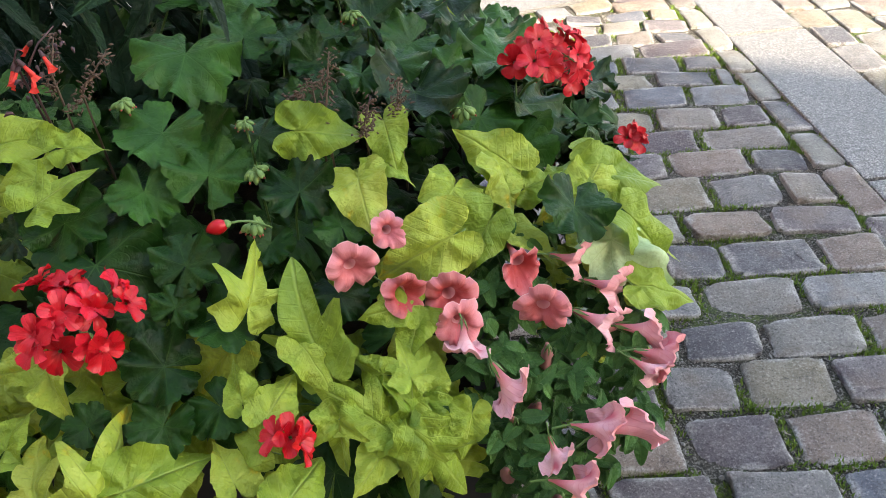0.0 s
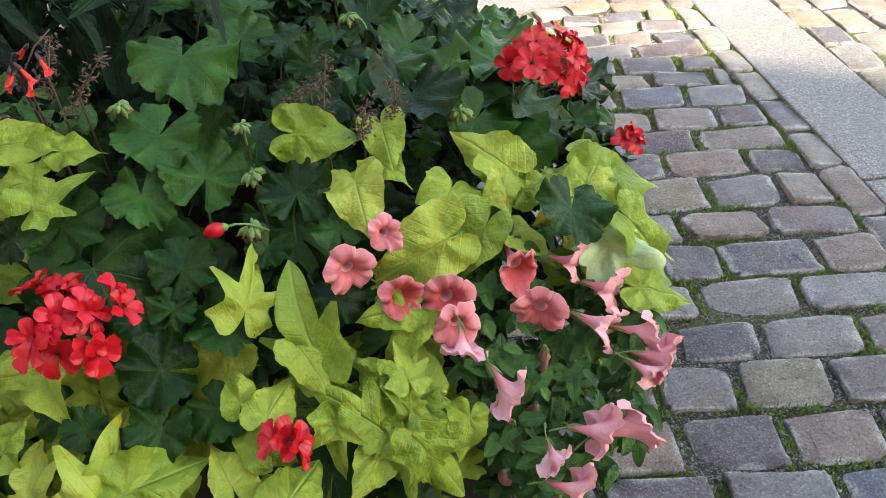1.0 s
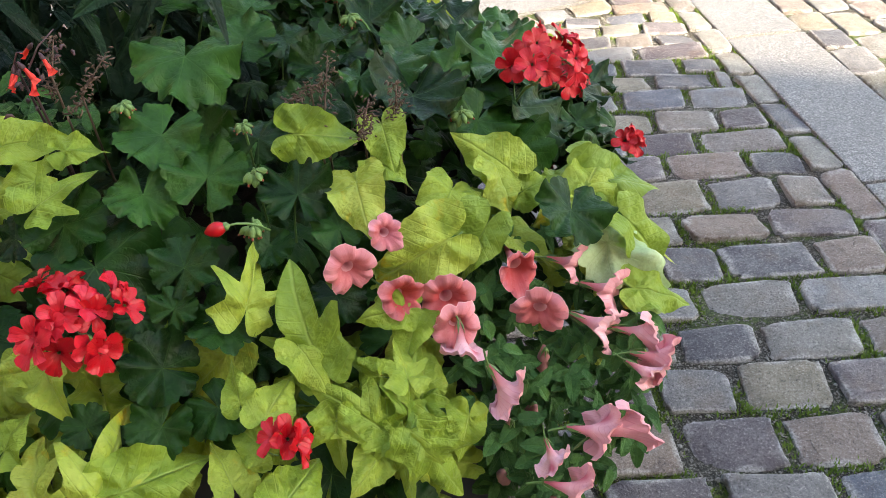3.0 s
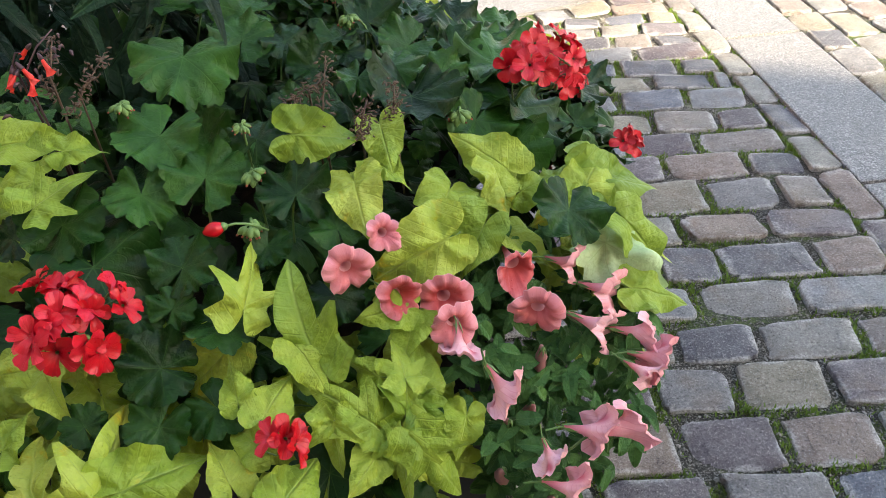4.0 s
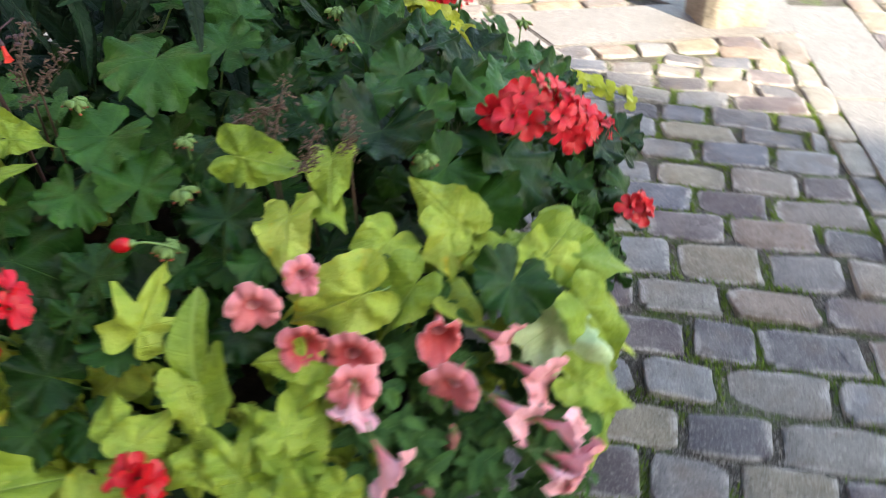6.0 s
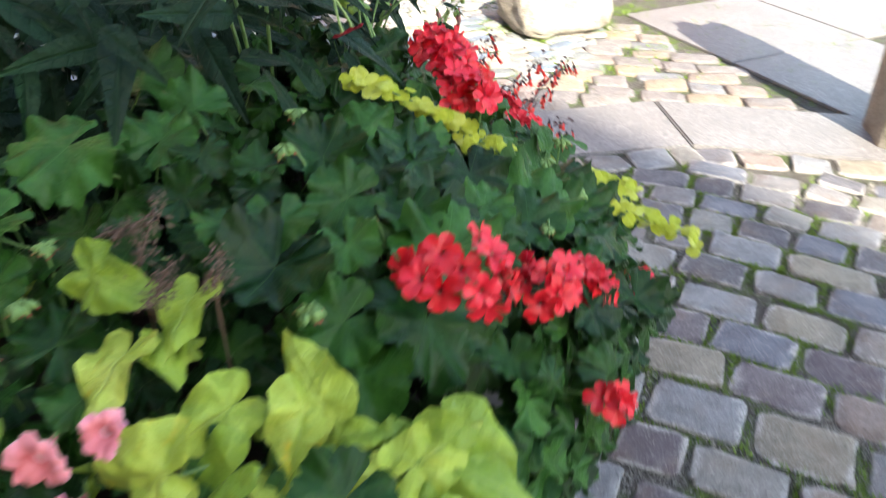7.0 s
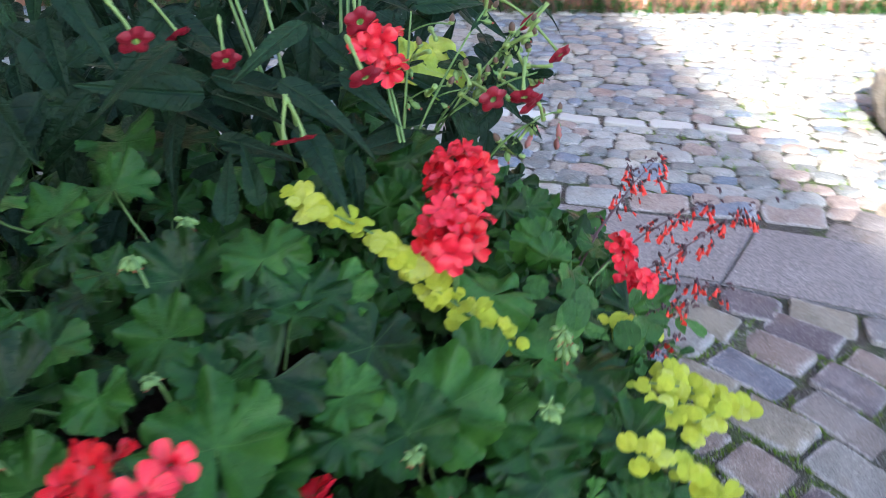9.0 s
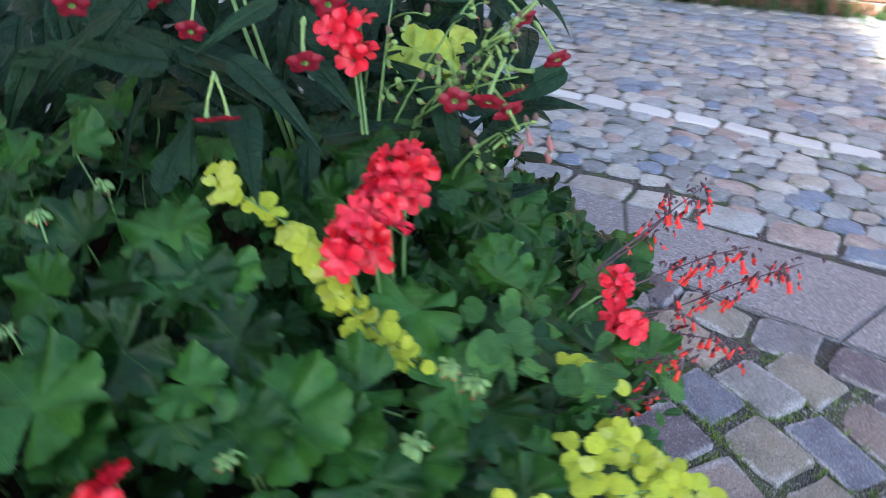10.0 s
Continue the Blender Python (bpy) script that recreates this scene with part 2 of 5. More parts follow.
SETT_STONE = stone_material("granite sett", [(0.088, 0.071, 0.086), (0.165, 0.143, 0.134), (0.106, 0.117, 0.152), (0.200, 0.178, 0.138), (0.122, 0.104, 0.118), (0.188, 0.182, 0.172), (0.060, 0.058, 0.074), (0.190, 0.146, 0.128), (0.174, 0.182, 0.200), (0.084, 0.083, 0.102), (0.148, 0.144, 0.152)], damp=0.08, grain=190.0)
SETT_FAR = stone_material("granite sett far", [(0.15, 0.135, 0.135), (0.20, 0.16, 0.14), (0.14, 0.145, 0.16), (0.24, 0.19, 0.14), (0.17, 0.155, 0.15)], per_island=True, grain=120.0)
FIELD_STONE = stone_material("round field stone", [(0.20, 0.215, 0.215), (0.27, 0.25, 0.215), (0.13, 0.175, 0.235), (0.36, 0.35, 0.31), (0.27, 0.21, 0.185), (0.23, 0.25, 0.245), (0.15, 0.165, 0.165), (0.28, 0.29, 0.28)], grain=140.0)
# far field stones: most tones raised a little to brighten the sunlit ground
FIELD_FAR_LIT = stone_material("round field stone far with sunlit tone", [(0.21, 0.225, 0.225), (0.29, 0.265, 0.235), (0.17, 0.20, 0.235), (0.32, 0.315, 0.28)], per_island=True, grain=100.0)
WHITE_STONE = plain_material("white marking stone", [(0.30, 0.29, 0.27), (0.46, 0.45, 0.42)], 0.7, 30.0)
BLOCK_STONE = stone_material("sandy granite block", [(0.25, 0.225, 0.19), (0.30, 0.275, 0.235)], grain=90.0)
PEBBLE = plain_material("grey grit", [(0.10, 0.095, 0.085), (0.50, 0.48, 0.45)], 0.8, 3.0)
MOSS = plain_material("moss and grass blades", [(0.055, 0.12, 0.016), (0.16, 0.245, 0.038)], 0.8, 3.0, through=0.2)
MORTAR = plain_material("lime mortar", [(0.36, 0.33, 0.29), (0.46, 0.43, 0.38)], 0.85, 30.0)
BRICK = plain_material("weathered red brick", [(0.16, 0.065, 0.042), (0.26, 0.115, 0.070)], 0.8, 20.0)
RENDER_WALL = plain_material("ochre plaster", [(0.42, 0.31, 0.18), (0.50, 0.38, 0.23)], 0.85, 2.0)


def ground_material():
    """Grit and damp soil with moss, which shows in the joints between the stones."""
    k = Nodes("grit and moss")
    pos = k.position()
    grit = k.noise(260.0, 4.0, pos, 0.85)
    grit = k.ramp(grit, 0.32, 0.70)
    col = k.palette(grit, [(0.010, 0.008, 0.006), (0.035, 0.031, 0.026), (0.10, 0.092, 0.080), (0.42, 0.40, 0.37)])
    moss = k.math("MULTIPLY", k.ramp(k.noise(6.5, 4.0, pos, 0.6), 0.47, 0.62), k.ramp(k.noise(60.0, 4.0, pos, 0.7), 0.32, 0.55))
    col = k.mix(k.math("MULTIPLY", moss, 0.85), col, k.palette(grit, [(0.02, 0.045, 0.008), (0.07, 0.12, 0.02), (0.13, 0.19, 0.035)]))
    k.bump(k.math("ADD", grit, k.math("MULTIPLY", moss, 0.8)), 0.9, 0.006)
    return k.finish(col, 0.75, 0.4)


def slab_material():
    k = Nodes("grey granite slab")
    pos = k.position()
    crystals = k.noise(190.0, 4.0, pos, 0.85)
    blotch = k.noise(4.0, 5.0, pos, 0.6)
    col = k.palette(k.ramp(crystals, 0.36, 0.66), [(0.045, 0.044, 0.046), (0.115, 0.111, 0.115), (0.170, 0.164, 0.168), (0.40, 0.385, 0.375)])
    col = k.mix(k.math("MULTIPLY", k.ramp(blotch, 0.35, 0.65), 0.6), col, k.mix(0.7, col, (0.11, 0.107, 0.11)))
    k.bump(crystals, 0.5, 0.003)
    return k.finish(col, 0.55, 0.5)


GROUND_GRIT = ground_material()
SLAB_STONE = slab_material()

# ---- mesh helpers ----


def part(name, me, parent, label=""):
    """Links mesh data as one object under a thing or a part."""
    ob = new(name, me)
    ob.parent = parent
    if label:
        ob["label"] = label
    return ob


def mesh(name, verts, faces, mats, uvs=None, slots=None, smooth=True):
    me = bpy.data.meshes.new(name)
    me.from_pydata([tuple(v) for v in verts], [], faces)
    for m in mats:
        me.materials.append(m)
    if uvs is not None:
        layer = me.uv_layers.new(name="UVMap")
        index = np.empty(len(me.loops), dtype=np.int32)
        me.loops.foreach_get("vertex_index", index)
        layer.data.foreach_set("uv", np.asarray(uvs, dtype=np.float32)[index].ravel())
    if slots is not None:
        me.polygons.foreach_set("material_index", np.asarray(slots, dtype=np.int32))
    if smooth:
        me.polygons.foreach_set("use_smooth", np.ones(len(me.polygons), dtype=bool))
    me.update()
    return me


class Build:
    """Gathers vertices and faces of one mesh."""

    def __init__(self):
        self.v, self.f, self.uv, self.s = [], [], [], []

    def add(self, verts, faces, uvs=None, slot=0):
        n = len(self.v)
        self.v += [tuple(p) for p in verts]
        self.uv += [tuple(u) for u in uvs] if uvs is not None else [(0.3, 0.1)] * len(verts)
        self.f += [tuple(i + n for i in f) for f in faces]
        self.s += [slot] * len(faces)

    def tube(self, points, radii, sides=6, slot=0, cap=True):
        pts = [Vector(p) for p in points]
        verts, faces = [], []
        for i, p in enumerate(pts):
            d = (pts[min(i + 1, len(pts) - 1)] - pts[max(i - 1, 0)]).normalized()
            a = d.cross(Vector((0.31, 0.52, 0.79))).normalized()
            b = d.cross(a)
            r = radii[i] if hasattr(radii, "__len__") else radii
            verts += [p + (a * math.cos(q) + b * math.sin(q)) * r for q in (2 * math.pi * j / sides for j in range(sides))]
        for i in range(len(pts) - 1):
            for j in range(sides):
                k = (j + 1) % sides
                faces.append((i * sides + j, i * sides + k, (i + 1) * sides + k, (i + 1) * sides + j))
        if cap:
            faces += [tuple(range(sides))[::-1], tuple(range((len(pts) - 1) * sides, len(pts) * sides))]
        self.add(verts, faces, None, slot)

    def blob(self, centre, axis, length, radius, slot=0, sides=6, rings=4):
        """A drop shaped solid."""
        axis = Vector(axis).normalized()
        pts, rad = [], []
        for i in range(rings + 1):
            s = i / rings
            pts.append(Vector(centre) + axis * length * s)
            rad.append(max(0.02 * radius, radius * math.sin(math.pi * (0.06 + 0.9 * s)) ** 0.8))
        self.tube(pts, rad, sides, slot)

    def done(self, name, mats, smooth=True):
        return mesh(name, self.v, self.f, mats, self.uv, self.s, smooth)


def sheet(outline, rings, height, centre=0.0):
    """A blade as rings round its foot: outline(angle) gives the radius, height(x, y) the relief."""
    n = len(outline)
    verts, uvs, faces = [(0 - centre, 0, height(0, 0))], [(0, 0)], []
    for i in range(1, rings + 1):
        s = (i / rings) ** 0.85
        for a, r in outline:
            x, y = r * s * math.cos(a), r * s * math.sin(a)
            verts.append((x - centre, y, height(x, y)))
            uvs.append((x, y))
    for j in range(n - 1):
        faces.append((0, 1 + j, 2 + j))
        for i in range(rings - 1):
            a, b = 1 + i * n + j, 1 + (i + 1) * n + j
            faces.append((a, b, b + 1, a + 1))
    return verts, faces, uvs


def petiole(b, start, length, back, r0=0.016):
    pts = [(start + back * s * s * length, 0.04 * math.sin(3 * s), -length * s * (0.6 + 0.4 * s)) for s in (0.0, 0.3, 0.65, 1.0)]
    b.tube(pts, [r0 * 0.8, r0, r0 * 1.1, r0 * 1.2], 5, 1, False)


def geranium_leaf_mesh(rng, n=148, rings=7):
    """Round leaf with seven lobes, each with three blunt teeth, ruffled at the rim, with a slit to the stalk; width about 1."""
    depth, twist, cup = rng.uniform(0.09, 0.20), rng.uniform(0, 6.28), rng.uniform(-0.35, 0.5)
    w1, w2, ruff = rng.uniform(0.03, 0.07), rng.uniform(0.05, 0.13), rng.uniform(0.03, 0.07)
    gap = rng.uniform(0.06, 0.38)
    lob = [rng.uniform(0.86, 1.12) for _ in range(7)]
    out = []
    for j in range(n):
        a = -math.pi + gap + (2 * math.pi - 2 * gap) * j / (n - 1)
        u = (j / (n - 1) * 7) % 1.0
        own = lob[min(6, int(j / (n - 1) * 7))]
        c = math.sin(math.pi * u) ** 0.55
        tooth = abs(math.cos(1.5 * math.pi * (u - 0.5) * 2)) ** 0.8
        r = 0.53 * (1 - depth + depth * c * own) * (0.955 + 0.055 * tooth)
        out.append((a, r * (1.0 - 0.10 * max(0.0, -math.cos(a)))))

    def height(x, y):
        r, a = math.hypot(x, y) * 2, math.atan2(y, x)
        return cup * r * r * 0.5 + w1 * r * r * math.cos(7 * a) + w2 * math.sin(2 * a + twist) * r + 0.06 * math.sin(3 * a - twist) * r * r + ruff * math.sin(11 * a + twist * 2) * r ** 4 - 0.14 * max(0.0, r - 0.6)
    b = Build()
    b.add(*sheet(out, rings, height))
    petiole(b, 0, 0.7, -0.5)
    return b.done("geranium_leaf", [GERANIUM_LEAF, STEM_GREEN])


HEART = ((0, 1.0), (4, 0.88), (10, 0.77), (22, 0.64), (40, 0.54), (65, 0.46), (95, 0.44), (120, 0.46), (145, 0.43), (162, 0.34), (174, 0.16), (180, 0.05))
STAR = ((0, 1.0), (5, 0.86), (12, 0.70), (20, 0.52), (29, 0.36), (36, 0.40), (44, 0.55), (50, 0.70), (56, 0.52), (66, 0.34), (80, 0.31), (95, 0.37), (105, 0.46), (118, 0.38), (145, 0.40), (162, 0.32), (174, 0.14), (180, 0.05))
LANCE = ((0, 1.0), (3, 0.83), (7, 0.64), (12, 0.51), (20, 0.39), (32, 0.275), (50, 0.18), (75, 0.105), (100, 0.06), (130, 0.045), (180, 0.03))
OVAL = ((0, 1.0), (8, 0.88), (16, 0.72), (28, 0.54), (45, 0.39), (70, 0.26), (100, 0.18), (140, 0.10), (180, 0.05))
ROUND = ((0, 1.0), (15, 0.97), (30, 0.90), (50, 0.76), (75, 0.60), (100, 0.46), (130, 0.34), (160, 0.18), (180, 0.06))


def blade_mesh(name, rng, table, mat, n=56, rings=5, fold=0.15, droop=0.25, wave=0.04, frill=0.0, centre=0.42, stalk=0.35, stem=None, crumple=0.0):
    """A pointed leaf along +X, folded on its midrib, with a drooping tip; length about 1."""
    fold, droop = fold * rng.uniform(0.5, 1.4), droop * rng.uniform(0.4, 1.5)
    p, q = rng.uniform(0, 6.28), rng.uniform(0, 6.28)
    degs, rads = [a for a, _ in table], [r for _, r in table]
    lean = rng.uniform(-0.12, 0.12)
    out = []
    for j in range(n):
        s = -1 + 2 * j / (n - 1)
        a = math.pi * math.copysign(abs(s) ** 1.5, s)
        r = float(np.interp(abs(math.degrees(a)), degs, rads)) * (1 + lean * math.sin(a))
        r *= 1 + frill * math.sin(a * 17 + p) + 0.015 * math.sin(a * 8 + q)
        out.append((a, r))

    def height(x, y):
        return fold * abs(y) - droop * max(0.0, x) ** 2 * 0.7 - droop * y * y * 0.8 + wave * math.sin(7 * x + p) * abs(y) * 2.4 + wave * 0.8 * math.sin(9 * y + q) * (x + 0.3) + 0.10 * math.sin(2.4 * x + q) * y + crumple * (math.sin(13 * x + 2 * p) * math.sin(11 * y + q) * 0.6 + math.sin(5.5 * math.atan2(y, x - 0.05) + q) * min(0.5, math.hypot(x - 0.05, y)) * 1.6)
    b = Build()
    b.add(*sheet(out, rings, height, centre))
    if stalk:
        petiole(b, -centre, stalk, -0.6, 0.013)
    return b.done(name, [mat, stem or STEM_GREEN])


def floret_mesh(rng):
    """Geranium floret: five broad petals round a small throat; width about 1."""
    b = Build()
    for i in range(5):
        a0 = 2 * math.pi * i / 5 + rng.uniform(-0.15, 0.15)
        up, wid, ln = rng.uniform(0.05, 0.50), rng.uniform(0.23, 0.30), rng.uniform(0.46, 0.58)
        wob = rng.uniform(0, 6)
        verts, uvs, faces = [], [], []
        for u in range(6):
            s = u / 5
            w = wid * (0.20 + 0.80 * s ** 0.8) * (1.0 if s < 0.7 else 0.93 if s < 0.95 else 0.55)
            for t in range(5):
                k = t / 2 - 1
                x, y = 0.04 + ln * s - 0.04 * k * k * s, w * k
                z = up * s * (1.25 - 0.9 * s) + 0.09 * k * k * s + 0.035 * math.sin(6 * s + 4 * k + wob)
                verts.append((x * math.cos(a0) - y * math.sin(a0), x * math.sin(a0) + y * math.cos(a0), z))
                uvs.append((x, y))
        for u in range(5):
            for t in range(4):
                q = u * 5 + t
                faces.append((q, q + 5, q + 6, q + 1))
        b.add(verts, faces, uvs)
    b.tube([(0, 0, 0.02), (0, 0, -0.3), (0.03, 0, -0.75)], [0.05, 0.025, 0.02], 5, 1, False)
    return b.done("floret", [RED_PETAL, STEM_GREEN])


def petunia_mesh(rng, curl=0.0, face=None):
    """Trumpet flower that opens along +Z: long narrow tube, wide limb of five ruffled lobes; width about 1."""
    n, b = 50, Build()
    face = face or PINK_PETAL
    p, q, rows = rng.uniform(0, 6), rng.uniform(0, 6), []
    bent = rng.uniform(0.05, 0.22)
    lob = [rng.uniform(0.85, 1.12) for _ in range(5)]
    for r, z, w in ((0.04, -0.80, 0), (0.06, -0.62, 0), (0.09, -0.44, 0), (0.135, -0.28, 0), (0.20, -0.15, 0.1), (0.31, -0.05, 0.35), (0.44, 0.0, 0.7), (0.57, -0.03, 1.0)):
        row = []
        for j in range(n):
            a = 2 * math.pi * j / n
            u = (5 * j / n) % 1.0
            c = math.sin(math.pi * u) ** 0.5
            rr = r * (1 + w * (0.24 * c * lob[int(5 * j / n)] - 0.20)) * (1 - curl * w * 0.6)
            ruff = w * (0.05 * math.sin(5 * a + p) + 0.045 * math.sin(10 * a + q) + 0.025 * math.sin(17 * a + p)) + bent * w * math.sin(a + q) + 0.10 * w * math.sin(2 * a + p)
            row.append((rr * math.cos(a), rr * math.sin(a), z + ruff - 0.10 * w * w + curl * 0.35 * w))
        rows.append(row)
    verts = [v for row in rows for v in row]
    b.v, b.uv = [tuple(v) for v in verts], [(v[0] * 1.2, v[1] * 1.2) for v in verts]
    for i in range(len(rows) - 1):
        b.s += [1 if i < 3 else 0] * n
        b.f += [(i * n + j, i * n + (j + 1) % n, (i + 1) * n + (j + 1) % n, (i + 1) * n + j) for j in range(n)]
    back = [(v[0] * 1.01, v[1] * 1.01, v[2] - 0.014) for row in rows[3:] for v in row]
    b.add(back, [(i * n + j, (i + 1) * n + j, (i + 1) * n + (j + 1) % n, i * n + (j + 1) % n) for i in range(4) for j in range(n)], [(v[0] + 0.3, v[1]) for v in back], 1)
    for i in range(5):
        a = 2 * math.pi * i / 5
        c, s = math.cos(a), math.sin(a)
        b.add([(0.03 * c, 0.03 * s, -0.88), (0.09 * c - 0.035 * s, 0.09 * s + 0.035 * c, -0.72), (0.15 * c, 0.15 * s, -0.50), (0.09 * c + 0.035 * s, 0.09 * s - 0.035 * c, -0.72)], [(0, 1, 2, 3)], None, 2)
    b.tube([(0, 0, -0.8), (0.05, 0, -0.95), (0.14, 0.02, -1.15)], 0.022, 5, 2, False)
    return b.done("petunia_flower", [face, PINK_BACK, STEM_GREEN])


def wilted_mesh(rng):
    b = Build()
    pts = [(0.06 * math.sin(5 * s + rng.random()), 0.05 * math.cos(4 * s), -s) for s in np.linspace(0, 1, 8)]
    b.tube(pts, [0.05, 0.07, 0.10, 0.16, 0.11, 0.18, 0.13, 0.05], 7, 0)
    for i in range(5):
        a = 2 * math.pi * i / 5
        b.tube([(0, 0, 0.03), (0.07 * math.cos(a), 0.07 * math.sin(a), -0.12), (0.11 * math.cos(a), 0.11 * math.sin(a), -0.3)], [0.03, 0.025, 0.006], 4, 1)
    return b.done("wilted_flower", [DRY_PINK, STEM_GREEN])


DRY_PINK = plain_material("shrivelled pink petal", [(0.22, 0.07, 0.07), (0.40, 0.19, 0.18)], 0.7, 30.0)


def bud_mesh(rng):
    b = Build()
    b.tube([(0, 0, 0), (0.03, 0, -0.35), (0.05, 0.02, -0.6)], 0.05, 5, 0)
    b.blob((0.04, 0.02, -0.35), (0.1, 0.05, -1), 0.85, 0.25, 0, 7, 5)
    if rng.random() < 0.35:
        b.blob((0.10, 0.05, -1.1), (0.1, 0.05, -1), 0.25, 0.10, 1, 5, 3)
    return b.done("bud", [BUD_GREEN, DRY_RED])


DRY_RED = plain_material("brownish red bud tip", [(0.16, 0.05, 0.03), (0.36, 0.05, 0.035)], 0.6, 20.0)


def star_flower_mesh(rng):
    """Flowering tobacco: long thin tube with a five-pointed face at its end, along +Z; face width about 1."""
    b = Build()
    b.tube([(0.34, 0, -1.55), (0.22, 0, -1.2), (0.08, 0, -0.75), (0, 0, -0.3), (0, 0, 0.0)], [0.05, 0.07, 0.055, 0.075, 0.13], 7, 1, False)
    b.blob((0.42, 0, -1.75), (-0.4, 0, 1), 0.5, 0.10, 1, 7, 4)
    n, verts, faces, uvs = 40, [], [], []
    for r0, z in ((0.12, 0.0), (0.28, 0.07), (0.42, 0.04), (0.56, -0.05)):
        for j in range(n):
            a = 2 * math.pi * j / n
            r = r0 * (1 - (r0 > 0.2) * 0.26 * (1 - abs(math.cos(2.5 * a)) ** 1.2))
            verts.append((r * math.cos(a), r * math.sin(a), z + 0.03 * math.sin(5 * a + 1) * (r0 > 0.3) + rng.uniform(-0.01, 0.01)))
            uvs.append((verts[-1][0], verts[-1][1]))
    for i in range(3):
        faces += [(i * n + j, i * n + (j + 1) % n, (i + 1) * n + (j + 1) % n, (i + 1) * n + j) for j in range(n)]
    b.add(verts, faces, uvs, 0)
    return b.done("tobacco_flower", [TOBACCO_PETAL, TUBE_GREEN])


def salvia_flower_mesh(rng):
    """Small two-lipped tube flower hanging from a dark calyx; length about 1."""
    b = Build()
    b.tube([(0, 0, 0), (0.1, 0, -0.18), (0.22, 0, -0.35)], [0.05, 0.12, 0.13], 6, 1)
    b.tube([(0.2, 0, -0.3), (0.36, 0, -0.55), (0.5, 0, -0.8)], [0.08, 0.11, 0.15], 7, 0, False)
    b.add([(0.42, -0.12, -0.78), (0.42, 0.12, -0.78), (0.62, 0.26, -1.02), (0.5, 0.0, -1.12), (0.62, -0.26, -1.02)], [(0, 1, 2, 3), (0, 3, 4)], None, 0)
    b.add([(0.5, -0.08, -0.72), (0.5, 0.08, -0.72), (0.78, 0.05, -0.86), (0.78, -0.05, -0.86)], [(0, 1, 2, 3)], None, 0)
    return b.done("salvia_flower", [SALVIA_PETAL, CALYX_DARK])


def pod_mesh():
    b = Build()
    b.blob((0, 0, 0), (0, 0, -1), 1.0, 0.28, 0, 8, 6)
    b.blob((0, 0, 0.05), (0, 0, -1), 0.45, 0.31, 1, 8, 4)
    return b.done("seed_pod", [DRY_BROWN, TUBE_GREEN])


def flower_tube_mesh():
    b = Build()
    b.blob((0, 0, -0.1), (0, 0, 1), 0.35, 0.12, 0, 7, 4)
    b.tube([(0, 0, 0.0), (0.03, 0, 0.35), (0.08, 0, 0.75), (0.16, 0, 1.0)], [0.07, 0.055, 0.07, 0.09], 7, 0)
    return b.done("flower_tube", [TUBE_GREEN])


def calyx_mesh():
    b = Build()
    b.tube([(0, 0, 0), (0.15, 0, 0.25), (0.4, 0, 0.3), (0.7, 0, 0.1)], [0.04, 0.11, 0.16, 0.05], 6, 0)
    return b.done("calyx", [CALYX_DARK])


def variants(make, count, seed, *args, **kw):
    return [make(*args[:1], random.Random(seed + i), *args[1:], **kw) if args else make(random.Random(seed + i), **kw) for i in range(count)]


GER_MESH = variants(geranium_leaf_mesh, 9, 10)
GER_FILL = variants(geranium_leaf_mesh, 7, 40, n=99, rings=4)
HEART_MESH = [blade_mesh("lime_leaf", random.Random(60 + i), HEART, LIME_LEAF, n=72, rings=7, fold=0.32, droop=0.55, wave=0.10, frill=0.02, crumple=rngc) for i, rngc in enumerate((0.03, 0.07, 0.05, 0.09, 0.04, 0.08, 0.06, 0.11, 0.05))]
STAR_MESH = [blade_mesh("lime_leaf", random.Random(80 + i), STAR, LIME_LEAF, n=72, rings=6, fold=0.32, droop=0.5, wave=0.09, crumple=0.03 + 0.012 * i) for i in range(6)]
TOBACCO_MESH = [blade_mesh("tobacco_leaf", random.Random(90 + i), LANCE, TOBACCO_LEAF_SHADED, fold=0.35, droop=0.5, wave=0.06, stalk=0.12, stem=TOBACCO_LEAF_SHADED) for i in range(5)]
OVAL_MESH = [blade_mesh("petunia_leaf", random.Random(100 + i), OVAL, PETUNIA_LEAF, n=26, rings=3, fold=0.3, droop=0.3, stalk=0.25) for i in range(4)]
ROUND_MESH = [blade_mesh("creeper_leaf", random.Random(110 + i), ROUND, GOLD_LEAF, n=26, rings=3, fold=0.15, droop=0.3, stalk=0.2) for i in range(4)]
SALVIA_MESH = [blade_mesh("salvia_leaf", random.Random(120 + i), OVAL, SALVIA_LEAF, n=34, rings=3, fold=0.25, droop=0.35, frill=0.05, stalk=0.25) for i in range(4)]
ROUND_GREEN = [blade_mesh("salvia_leaf", random.Random(124 + i), ROUND, SALVIA_LEAF, n=26, rings=3, fold=0.2, droop=0.3, frill=0.03, stalk=0.25) for i in range(2)]
PALE_MESH = [blade_mesh("bleached_leaf", random.Random(127), HEART, PALE_LEAF, n=90, rings=7, fold=0.2, droop=0.4, wave=0.12, frill=0.09, crumple=0.10)]
FLORET_MESH = variants(floret_mesh, 5, 130)
PETUNIA_MESH = [petunia_mesh(random.Random(140 + i), (0, 0.1, 0.25, 0.0, 0.5)[i]) for i in range(5)]
FADED_MESH = [petunia_mesh(random.Random(145 + i), (0.15, 0.0, 0.4, 0.1)[i], FADED_PETAL) for i in range(4)]
WILTED_MESH = variants(wilted_mesh, 3, 150)
